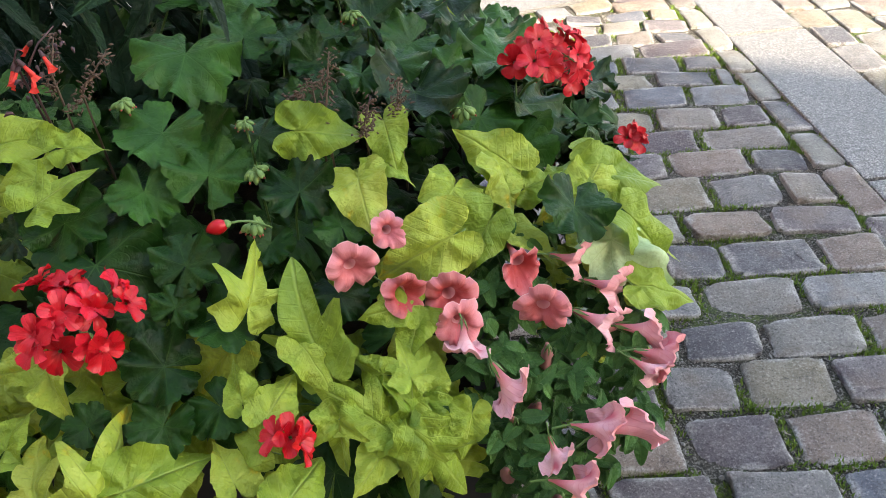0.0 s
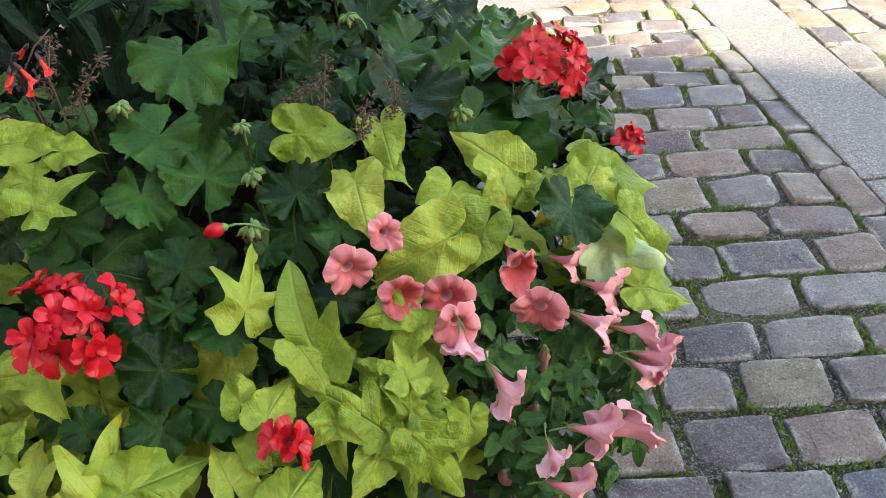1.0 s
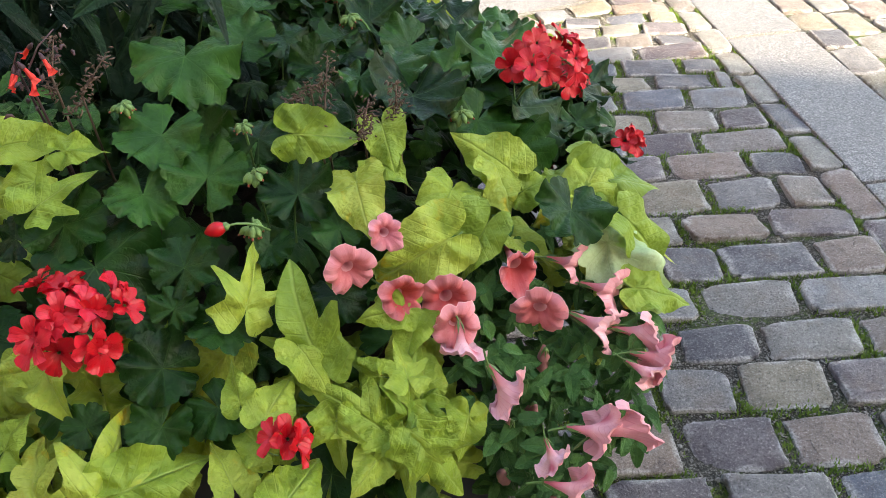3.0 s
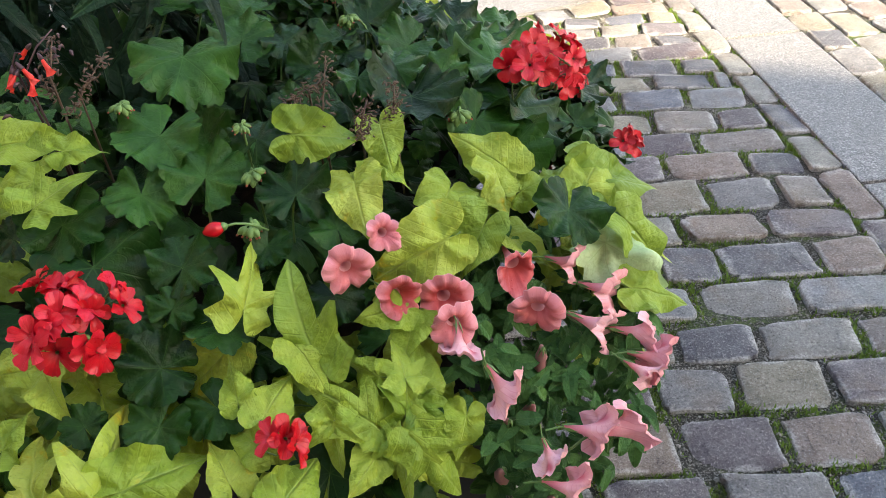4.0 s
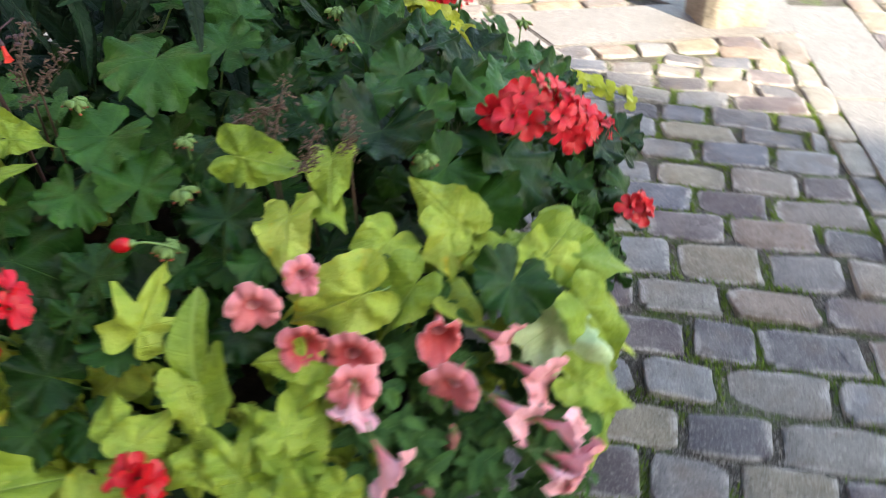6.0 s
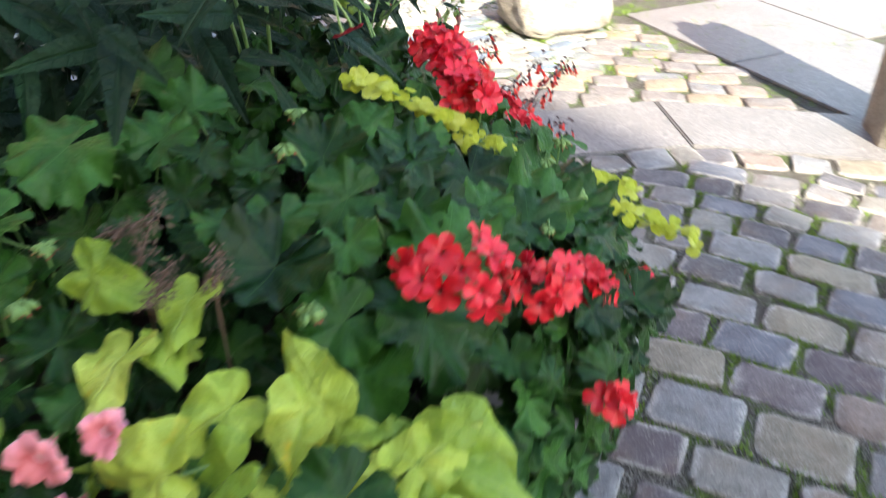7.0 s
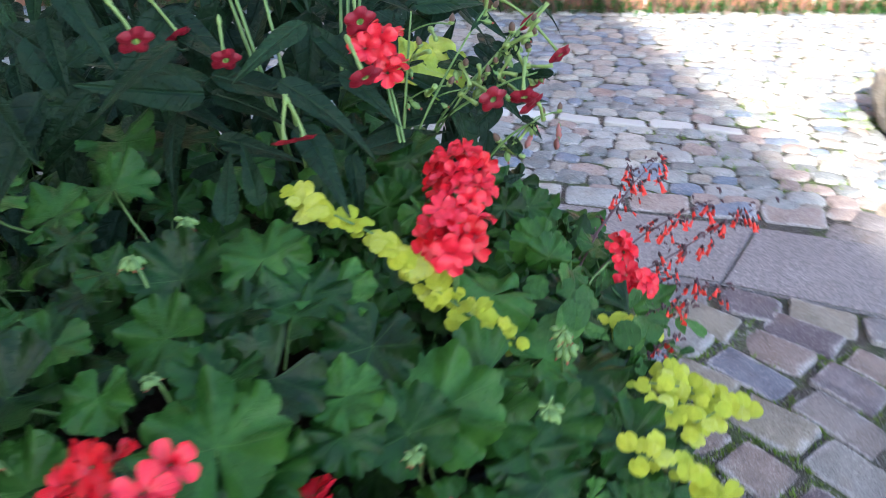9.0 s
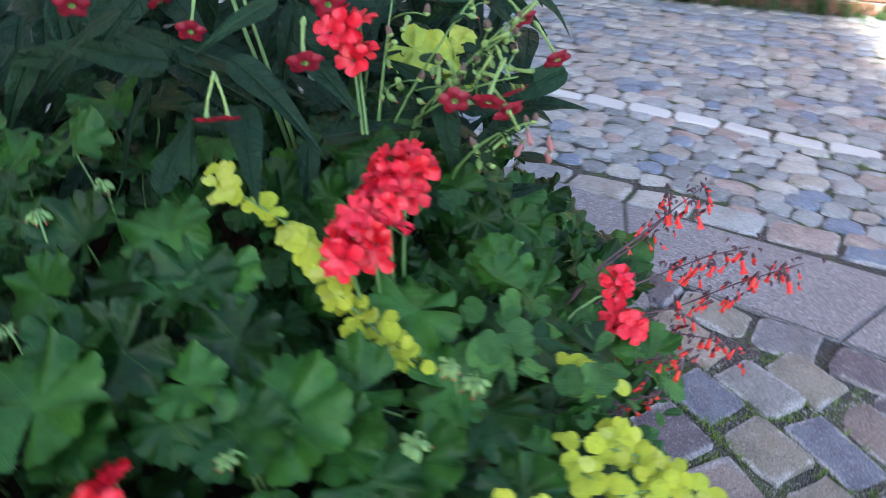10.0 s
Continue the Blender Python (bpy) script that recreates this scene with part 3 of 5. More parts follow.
BUD_MESH = variants(bud_mesh, 3, 160)
STAR_FLOWER_MESH = variants(star_flower_mesh, 3, 170)
POD_MESH, TUBE_MESH, CALYX_MESH = pod_mesh(), flower_tube_mesh(), calyx_mesh()
SALVIA_FLOWER_MESH = variants(salvia_flower_mesh, 3, 180)


def mound(x, y):
    """Height of the top of the planting."""
    q = ((x + 0.345) / 0.877) ** 2 + ((y - 1.041) / 0.74) ** 2
    return 0.468 + 0.362 * (1 - q) ** 1.5 if q < 1 else 0.468 - 0.8 * (math.sqrt(q) - 1)


def leaf_up(x, y, lean=0.6):
    """The way a leaf faces: off the mound and towards the open sky."""
    e = 0.01
    n = Vector((-(mound(x + e, y) - mound(x - e, y)) / (2 * e), -(mound(x, y + e) - mound(x, y - e)) / (2 * e), 1)).normalized()
    return (n * lean + Vector((0.12, -0.2, 0.45))).normalized()


def facing(p, n, turn, size):
    """Pose of a blade at p whose face looks along n, its tip turned by degrees from east."""
    n = Vector(n).normalized()
    ax = (Vector((1, 0, 0)) - n * n.x).normalized()
    ay = n.cross(ax)
    c, s = math.cos(radians(turn)), math.sin(radians(turn))
    tip = ax * c + ay * s
    side = n.cross(tip)
    m = Matrix((tip, side, n)).transposed().to_4x4()
    return Matrix.Translation(p) @ m @ Matrix.Scale(size, 4)


def plant(name, label, category, x, y, z=0.44, group=""):
    ob = tagged(new(name), label, category, group)
    ob.empty_display_size = 0.05
    ob.location = (x, y, z)
    return ob


def hang(name, me, parent, m, label=""):
    """A part of a plant at the world pose m."""
    ob = part(name, me, parent, label)
    ob.matrix_local = Matrix.Translation(-parent.location) @ m
    return ob


def jitter(rng, n, amount):
    return (Vector(n) + Vector((rng.uniform(-1, 1), rng.uniform(-1, 1), rng.uniform(-1, 1))) * amount).normalized()

# ---- the square ----
HOUSE_TURN = math.degrees(math.atan2(-0.392, 0.92))


def box_mesh(name, size, mat, bevel=0.01, segments=2):
    bm = bmesh.new()
    bmesh.ops.create_cube(bm, size=1)
    for v in bm.verts:
        v.co = Vector((v.co.x * size[0], v.co.y * size[1], (v.co.z + 0.5) * size[2]))
    if bevel:
        bmesh.ops.bevel(bm, geom=bm.edges[:], offset=bevel, segments=segments, affect="EDGES", profile=0.6)
    me = bpy.data.meshes.new(name)
    bm.to_mesh(me)
    bm.free()
    me.materials.append(mat)
    return me


def ground():
    bm = bmesh.new()
    bmesh.ops.create_grid(bm, x_segments=24, y_segments=24, size=1)
    for v in bm.verts:
        v.co = Vector((v.co.x * abs(v.co.x) * 900, v.co.y * abs(v.co.y) * 900, -0.010))
    me = bpy.data.meshes.new("ground")
    bm.to_mesh(me)
    bm.free()
    me.materials.append(GROUND_GRIT)
    tagged(new("ground", me), "grey grit with green moss between the paving stones", "ground", kind="structure")


ground()

# long house behind the camera: its eaves draw the edge of the shade across the square
house = tagged(new("house"), "tall plastered house beside the cobbled square", "house")
house.matrix_world = pose(10.1, -7.9, 0, 0, 0, HOUSE_TURN)
ob = part("wall", box_mesh("wall", (22.0, 8.0, 11.9), RENDER_WALL, 0), house)
ob.location = (0, -4.0, 0)
roof_bm = bmesh.new()
roof_v = [roof_bm.verts.new(c) for c in ((-11.2, 0.1, 11.9), (11.2, 0.1, 11.9), (11.2, -8.2, 11.9), (-11.2, -8.2, 11.9), (-11.2, -4, 13.2), (11.2, -4, 13.2))]
for f in ((0, 1, 5, 4), (2, 3, 4, 5), (0, 4, 3), (1, 2, 5), (3, 2, 1, 0)):
    roof_bm.faces.new([roof_v[i] for i in f])
roof_me = bpy.data.meshes.new("roof")
roof_bm.to_mesh(roof_me)
roof_bm.free()
roof_me.materials.append(BRICK)
part("roof", roof_me, house)

# more houses round the square, out of view, added to cut the low skylight
for hx, hy, turn, hw, hd, hh in ((-16.0, -9.0, 0, 13.0, 5.0, 9.0), (-8.6, -5.0, 84, 17.0, 5.0, 8.5)):
    sky_block = tagged(new("house"), "unseen plastered house added to hold back low skylight", "house", group="houses round the square")
    sky_block.matrix_world = pose(hx, hy, 0, 0, 0, turn)
    ob = part("wall", box_mesh("wall", (hw, hd, hh), RENDER_WALL, 0), sky_block)
    ob.location = (hw / 2, hd / 2 if turn else -hd / 2, 0)
    ob = part("roof", box_mesh("roof", (hw + 0.4, hd + 0.6, 0.35), BRICK, 0.1), sky_block)
    ob.location = (hw / 2, hd / 2 if turn else -hd / 2, hh)

# planter
PX0, PX1, PY0, PY1, PZ = -0.95, 0.07, 0.53, 1.55, 0.44
planter = tagged(new("planter"), "large square black planter filled with mixed summer flowers", "planter")
planter.location = ((PX0 + PX1) / 2, (PY0 + PY1) / 2, 0)
PW, PD = PX1 - PX0, PY1 - PY0
for x, y, sx, sy in ((0, -PD / 2 + 0.015, PW, 0.03), (0, PD / 2 - 0.015, PW, 0.03), (-PW / 2 + 0.015, 0, 0.03, PD - 0.06), (PW / 2 - 0.015, 0, 0.03, PD - 0.06)):
    ob = part("side_wall", box_mesh("side_wall", (sx, sy, PZ), PLANTER_BLACK, 0.006), planter)
    ob.location = (x, y, 0)
soil_bm = bmesh.new()
bmesh.ops.create_grid(soil_bm, x_segments=30, y_segments=30, size=0.5)
for v in soil_bm.verts:
    v.co = Vector((v.co.x * (PW - 0.062), v.co.y * (PD - 0.062), PZ - 0.03 + 0.02 * noise.noise(v.co * 14)))
soil_me = bpy.data.meshes.new("soil")
soil_bm.to_mesh(soil_me)
soil_bm.free()
soil_me.materials.append(SOIL)
part("soil", soil_me, planter, "dark damp potting soil")


# low stone post and block in the sun
def rough_stone(name, sx, sy, h, label, category, m, seed, round_off=0.13):
    bm = bmesh.new()
    bmesh.ops.create_cube(bm, size=1)
    bmesh.ops.bevel(bm, geom=bm.edges[:], offset=round_off, segments=4, affect="EDGES", profile=0.5)
    bmesh.ops.subdivide_edges(bm, edges=bm.edges[:], cuts=4, use_grid_fill=True)
    for v in bm.verts:
        w = noise.noise(v.co * 3 + Vector((seed, 0, 0))) * 0.10 + noise.noise(v.co * 9 + Vector((0, seed, 0))) * 0.05
        c = v.co * (1 + w)
        v.co = Vector((c.x * sx, c.y * sy, (c.z + 0.5) * h))
    me = bpy.data.meshes.new(name)
    bm.to_mesh(me)
    bm.free()
    me.materials.append(BLOCK_STONE)
    me.polygons.foreach_set("use_smooth", np.ones(len(me.polygons), dtype=bool))
    ob = tagged(new(name, me), label, category)
    ob.matrix_world = m @ pose(0, 0, -0.02)
    return ob


rough_stone("stone_post", 0.27, 0.27, 1.25, "rough sandy stone post standing in the sun", "post", pose(0.72, 3.36, -0.26, 0, 0, 20), 2, 0.24)
rough_stone("stone_block", 0.48, 0.44, 0.26, "low rounded sandy stone block in the sun", "stone block", pose(-0.90, 4.0, 0, 0, 0, 52), 7, 0.24)


# ---- the planting ----
# leaves: place, width and the turn of the tip
GER_0 = [
    (-0.290, 0.836, 0.821, 0.126, -83), (-0.302, 0.724, 0.773, 0.099, -101), (-0.402, 0.628, 0.720, 0.095, 69), (-0.460, 0.622, 0.709, 0.057, 148),
]
GER_1 = [
    (-0.236, 0.918, 0.805, 0.083, 88), (-0.142, 0.773, 0.767, 0.069, -150), (-0.117, 0.949, 0.785, 0.060, 39), (-0.180, 0.922, 0.796, 0.066, 100),
    (-0.133, 0.845, 0.792, 0.064, 149), (-0.355, 1.013, 0.829, 0.082, 58), (-0.100, 0.924, 0.774, 0.053, -36), (-0.243, 0.986, 0.818, 0.076, 167),
    (-0.320, 1.076, 0.828, 0.083, 59),
]
GER_2 = [
    (-0.018, 0.984, 0.752, 0.074, -139), (-0.075, 1.019, 0.778, 0.079, 149), (0.043, 1.021, 0.728, 0.069, -69), (-0.074, 1.105, 0.775, 0.082, 127),
    (-0.020, 1.063, 0.755, 0.055, -104), (0.057, 1.067, 0.720, 0.085, -58), (-0.022, 1.132, 0.749, 0.075, 117), (0.052, 0.992, 0.720, 0.060, 82),
    (-0.001, 1.109, 0.744, 0.061, 136), (-0.024, 1.166, 0.744, 0.070, -34),
]
GER_3 = [
    (0.092, 1.127, 0.697, 0.062, 55), (0.047, 1.177, 0.710, 0.082, -42), (0.137, 1.172, 0.663, 0.083, 166), (0.148, 1.341, 0.602, 0.083, 9),
    (0.207, 1.297, 0.588, 0.072, -17), (0.287, 1.202, 0.569, 0.065, -38), (0.140, 1.264, 0.637, 0.078, 134), (0.254, 1.107, 0.602, 0.067, -14),
    (0.120, 1.215, 0.660, 0.110, 130), (0.087, 1.296, 0.651, 0.082, -87), (0.123, 1.111, 0.680, 0.062, -19), (0.172, 1.296, 0.606, 0.084, -34),
]
GER_4 = [
    (0.064, 1.393, 0.617, 0.081, 92), (-0.254, 1.697, 0.501, 0.100, 91), (-0.025, 1.375, 0.663, 0.093, -82), (-0.046, 1.520, 0.581, 0.096, 39),
    (-0.220, 1.544, 0.602, 0.092, 135), (-0.359, 1.766, 0.470, 0.112, -10), (0.080, 1.436, 0.588, 0.091, 95), (-0.503, 1.679, 0.506, 0.106, 117),
    (-0.158, 1.653, 0.519, 0.077, 34), (0.167, 1.454, 0.540, 0.081, 3),
]
GER_5 = [
    (-0.316, 0.656, 0.735, 0.080, -84), (-0.245, 0.675, 0.740, 0.090, 68), (-0.362, 0.585, 0.690, 0.142, -58), (-0.098, 0.641, 0.681, 0.061, 99),
    (-0.144, 0.667, 0.714, 0.084, 92), (-0.220, 0.535, 0.641, 0.073, -159), (-0.282, 0.494, 0.619, 0.080, 179), (-0.281, 0.447, 0.581, 0.067, -117),
    (-0.224, 0.465, 0.585, 0.071, -31), (-0.359, 0.447, 0.587, 0.047, 123), (-0.273, 0.545, 0.656, 0.052, 65), (-0.191, 0.727, 0.758, 0.063, 68),
    (-0.309, 0.539, 0.653, 0.049, -58), (-0.174, 0.613, 0.684, 0.051, -106), (-0.382, 0.535, 0.654, 0.073, -159), (-0.332, 0.427, 0.569, 0.052, 105),
    (-0.265, 0.586, 0.681, 0.074, 66), (-0.101, 0.572, 0.639, 0.063, -61),
]
GER_6 = [
    (-0.011, 0.839, 0.744, 0.117, -92), (0.174, 0.683, 0.657, 0.090, -110), (-0.077, 0.842, 0.774, 0.058, -111), (0.030, 0.911, 0.743, 0.069, -27),
    (-0.037, 0.884, 0.768, 0.075, -43), (0.071, 0.838, 0.703, 0.095, -114), (0.110, 0.806, 0.669, 0.109, -11),
]
GER_7 = [
    (0.132, 0.902, 0.684, 0.142, -68), (0.218, 0.935, 0.636, 0.061, -63), (0.139, 1.024, 0.689, 0.073, 110), (0.109, 0.993, 0.710, 0.107, 173),
]
HEART_0 = [
    (-0.159, 0.467, 0.595, 0.070, 61), (-0.133, 0.397, 0.546, 0.085, 60), (-0.272, 0.398, 0.565, 0.107, 19), (-0.190, 0.433, 0.576, 0.063, 140),
    (-0.211, 0.408, 0.565, 0.062, 122), (-0.392, 0.467, 0.623, 0.070, -74), (-0.438, 0.485, 0.633, 0.053, -160), (-0.447, 0.714, 0.786, 0.085, 24),
    (-0.459, 0.657, 0.754, 0.076, -158), (-0.426, 0.439, 0.598, 0.063, 66), (-0.123, 0.493, 0.607, 0.071, -60), (-0.066, 0.413, 0.537, 0.069, -111),
    (-0.202, 0.472, 0.611, 0.053, 102), (-0.382, 0.692, 0.778, 0.058, 12), (-0.482, 0.714, 0.781, 0.066, 156),
]
HEART_1 = [
    (-0.111, 0.724, 0.757, 0.093, -6), (-0.041, 0.732, 0.736, 0.081, -82), (-0.070, 0.655, 0.702, 0.097, -81), (0.022, 0.676, 0.676, 0.093, -102),
    (-0.035, 0.702, 0.714, 0.063, -29), (-0.013, 0.612, 0.653, 0.115, -156), (0.052, 0.637, 0.641, 0.092, -121), (-0.022, 0.535, 0.607, 0.068, -111),
    (-0.045, 0.551, 0.628, 0.068, -158), (-0.070, 0.496, 0.598, 0.054, 160), (-0.048, 0.443, 0.553, 0.059, -61), (-0.005, 0.511, 0.586, 0.061, 78),
    (0.033, 0.450, 0.536, 0.060, -94),
]
HEART_2 = [
    (0.074, 0.765, 0.696, 0.099, 153), (0.101, 0.716, 0.659, 0.090, -65), (0.143, 0.753, 0.653, 0.064, 28), (0.177, 0.787, 0.645, 0.066, 59),
    (0.251, 0.824, 0.612, 0.108, 2), (0.282, 0.737, 0.564, 0.096, -13), (0.276, 0.651, 0.535, 0.071, -4), (0.258, 0.687, 0.558, 0.093, -27),
    (0.161, 0.720, 0.630, 0.071, -153), (0.121, 0.672, 0.625, 0.075, -28),
]
LOBED_0 = [
    (-0.182, 0.560, 0.680, 0.091, 101), (-0.137, 0.528, 0.649, 0.119, 86), (-0.087, 0.459, 0.584, 0.088, 159), (-0.319, 0.407, 0.585, 0.112, 96),
    (-0.405, 0.397, 0.578, 0.084, 88), (-0.396, 0.641, 0.759, 0.081, 23), (-0.098, 0.423, 0.562, 0.069, -120),
]
LOBED_1 = [
    (-0.020, 0.479, 0.579, 0.072, 58), (-0.031, 0.416, 0.543, 0.081, -97), (0.009, 0.415, 0.529, 0.093, -77), (0.002, 0.457, 0.558, 0.071, -30),
    (-0.028, 0.507, 0.602, 0.066, 108),
]
LOBED_2 = []
PETUNIA = [
    (-0.080, 0.574, 0.668, 0.049, 2), (-0.025, 0.560, 0.640, 0.049, 2), (0.023, 0.566, 0.625, 0.053, 2), (0.031, 0.540, 0.608, 0.049, 2),
    (0.035, 0.517, 0.590, 0.043, 1), (0.106, 0.618, 0.621, 0.059, 4), (0.124, 0.574, 0.589, 0.055, 3), (0.180, 0.648, 0.600, 0.051, 6),
    (0.225, 0.629, 0.568, 0.058, 5), (0.208, 0.581, 0.553, 0.063, 4), (0.260, 0.588, 0.534, 0.060, 4), (0.272, 0.561, 0.518, 0.056, 3),
    (0.252, 0.537, 0.517, 0.045, 3), (0.085, 0.487, 0.552, 0.055, 1), (0.186, 0.465, 0.509, 0.055, 1), (0.225, 0.479, 0.504, 0.069, 1),
    (-0.041, 0.619, 0.686, 0.038, 3), (0.152, 0.399, 0.499, 0.052, -1), (0.126, 0.427, 0.511, 0.036, 0),
]
HEADS = [
    (-0.353, 0.497, 0.695, 0.112, 17), (-0.145, 0.407, 0.592, 0.044, 3), (0.157, 0.915, 0.748, 0.105, 13), (0.200, 1.062, 0.658, 0.080, 10),
    (0.233, 1.154, 0.600, 0.085, 11), (0.272, 1.300, 0.524, 0.048, 4), (0.315, 1.021, 0.549, 0.045, 3), (-0.118, 1.380, 0.800, 0.080, 10), (-0.078, 1.355, 0.786, 0.085, 10),
    (-0.042, 1.330, 0.765, 0.095, 13), (0.006, 1.298, 0.772, 0.040, 3), (-0.115, 1.669, 0.594, 0.045, 4), (-0.072, 1.666, 0.560, 0.055, 6),
]
HEADX = [
    (-0.256, 1.338, 0.930, 0.062, 7), (-0.245, 1.345, 0.900, 0.045, 3), (-0.205, 0.586, 0.733, 0.025, 1),
]
BUDS = [
    (-0.343, 0.741, 0.815, 0.036, 1), (-0.203, 0.721, 0.789, 0.029, 4), (-0.188, 0.670, 0.754, 0.038, 3), (-0.186, 0.614, 0.720, 0.037, 2),
    (0.049, 0.811, 0.737, 0.039, 12), (-0.097, 0.975, 0.812, 0.038, 17), (-0.126, 1.041, 0.826, 0.033, 50), (0.146, 1.343, 0.633, 0.045, 62),
    (0.063, 1.426, 0.630, 0.045, 76), (0.169, 1.164, 0.675, 0.026, 55), (0.030, 0.957, 0.756, 0.025, 61), (0.100, 1.390, 0.690, 0.032, 63),
]
TRAIL_0 = [(-0.132, 1.164, 0.815), (-0.099, 1.190, 0.802), (-0.078, 1.238, 0.768), (-0.040, 1.264, 0.740), (-0.010, 1.287, 0.710), (0.020, 1.325, 0.672), (0.030, 1.365, 0.632)]
TRAIL_1 = [(0.102, 1.539, 0.543), (0.109, 1.620, 0.503), (0.150, 1.660, 0.485)]
TRAIL_2 = [(0.201, 1.434, 0.556), (0.229, 1.489, 0.521), (0.265, 1.513, 0.499), (0.310, 1.510, 0.489)]
TRAIL_3 = [(-0.008, 1.568, 0.562), (0.013, 1.572, 0.553), (0.013, 1.617, 0.526)]
TRAIL_4 = [(0.077, 1.583, 0.527), (0.116, 1.611, 0.503), (0.131, 1.689, 0.463)]
TRAIL_5 = [(0.140, 1.528, 0.534), (0.162, 1.573, 0.507), (0.145, 1.644, 0.487)]
TOBACCO_LEAVES = [
    (-0.444, 0.971, 0.886, 0.163, 5), (-0.332, 1.070, 0.921, 0.131, -123), (-0.258, 1.196, 0.898, 0.144, 71), (-0.132, 1.205, 0.847, 0.115, -2),
    (-0.213, 1.352, 0.816, 0.119, 96), (-0.179, 1.132, 0.828, 0.075, 166), (-0.256, 1.167, 0.882, 0.098, 52), (-0.466, 0.921, 0.871, 0.086, 11),
    (-0.442, 1.030, 0.936, 0.105, 97), (-0.189, 1.236, 0.884, 0.126, 43), (-0.224, 1.307, 0.879, 0.087, 45), (-0.258, 1.432, 0.853, 0.102, -132),
    (-0.218, 1.455, 0.794, 0.110, 6), (-0.202, 1.107, 0.804, 0.090, 160), (-0.302, 1.292, 0.924, 0.103, -155), (-0.337, 1.133, 0.948, 0.133, 21),
    (-0.184, 1.267, 0.778, 0.081, -11), (-0.274, 1.205, 0.945, 0.103, -69), (-0.256, 1.399, 0.820, 0.110, -96), (-0.278, 1.364, 0.922, 0.083, 147),
    (-0.350, 1.039, 0.829, 0.090, -2), (-0.486, 0.956, 0.925, 0.114, 18),
]
SALVIA_SPIKES = [
    ((-0.244, 1.755, 0.57), (-0.235, 1.844, 0.664)),
    ((-0.174, 1.772, 0.56), (-0.128, 1.869, 0.62)),
    ((-0.136, 1.773, 0.52), (-0.073, 1.916, 0.621)),
    ((-0.122, 1.757, 0.491), (-0.043, 1.84, 0.501)),
    ((-0.076, 1.673, 0.487), (-0.03, 1.744, 0.51)),
    ((0.0, 1.632, 0.468), (0.009, 1.681, 0.5)),
    ((-0.426, 0.717, 0.840), (-0.394, 0.750, 0.877)),
    ((-0.434, 0.718, 0.854), (-0.425, 0.727, 0.862)),
    ((-0.243, 1.8, 0.618), (-0.265, 1.799, 0.648)),
]
DRY_SPIKES = [
    ((-0.435, 0.781, 0.860), (-0.426, 0.803, 0.905)),
    ((-0.116, 0.756, 0.789), (-0.104, 0.790, 0.864)),
    ((-0.128, 0.771, 0.827), (-0.158, 0.760, 0.820)),
    ((-0.029, 0.769, 0.790), (-0.026, 0.785, 0.826)),
    ((-0.067, 0.731, 0.791), (-0.057, 0.748, 0.824)),
    ((-0.388, 0.744, 0.851), (-0.358, 0.774, 0.891)),
]
TOBACCO_STEMS = [
    ((-0.241, 1.361, 0.785), (-0.27, 1.395, 0.962)),
    ((-0.239, 1.376, 0.792), (-0.229, 1.485, 0.963)),
    ((-0.231, 1.405, 0.798), (-0.193, 1.55, 0.965)),
    ((-0.237, 1.423, 0.824), (-0.195, 1.523, 0.927)),
    ((-0.185, 1.457, 0.76), (-0.15, 1.518, 0.825)),
    ((-0.235, 1.414, 0.814), (-0.171, 1.533, 0.884)),
]
TOBACCO_FLOWERS = [
    (-0.200, 1.040, 0.995), (-0.136, 1.165, 0.878), (-0.136, 1.187, 0.878), (-0.164, 1.279, 0.924), (-0.149, 1.448, 0.869),
    (-0.133, 1.485, 0.870), (-0.219, 1.549, 0.938), (-0.200, 1.590, 0.890), (-0.176, 1.530, 0.864), (-0.254, 1.315, 0.963),
    (-0.278, 1.147, 0.935), (-0.341, 1.109, 0.956), (-0.165, 1.520, 0.842),
]
GER_AT = [(-0.42, 0.82), (-0.2, 0.98), (0.0, 1.05), (0.0, 1.2), (-0.05, 1.35), (-0.3, 0.62), (-0.02, 0.85), (0.0, 0.95)]
HERO_LISTS = [GER_0, GER_1, GER_2, GER_3, GER_4, GER_5, GER_6, GER_7]
geraniums = [plant("geranium", "bushy geranium with round scalloped dark green leaves", "geranium", x, y, group="geraniums in the planter") for x, y in GER_AT]
LIME_AT = [(-0.28, 0.62), (-0.06, 0.72), (0.02, 0.78)]
limes = [plant("sweet_potato_vine", "lime green sweet potato vine with large heart-shaped leaves", "foliage plant", x, y, group="lime vines in the planter") for x, y in LIME_AT]
rng = random.Random(5)

for owner, heroes in zip(geraniums, HERO_LISTS):
    for x, y, z, size, turn in heroes:
        n = jitter(rng, leaf_up(x, y), 0.22)
        size *= 1.22 if y > 0.95 else 1.0
        hang("leaf", rng.choice(GER_MESH), owner, facing((x, y, z), n, turn + rng.uniform(-8, 8), size * 1.05))
for owner, hearts, stars in zip(limes, (HEART_0, HEART_1, HEART_2), (LOBED_0, LOBED_1, LOBED_2)):
    for x, y, z, size, turn in hearts:
        hang("leaf", rng.choice(HEART_MESH), owner, facing((x, y, z), jitter(rng, leaf_up(x, y), 0.38), turn + rng.uniform(-12, 12), size * 0.86))
    for x, y, z, size, turn in stars:
        hang("leaf", rng.choice(STAR_MESH), owner, facing((x, y, z), jitter(rng, leaf_up(x, y), 0.45), turn + rng.uniform(-35, 35), size * 0.92))
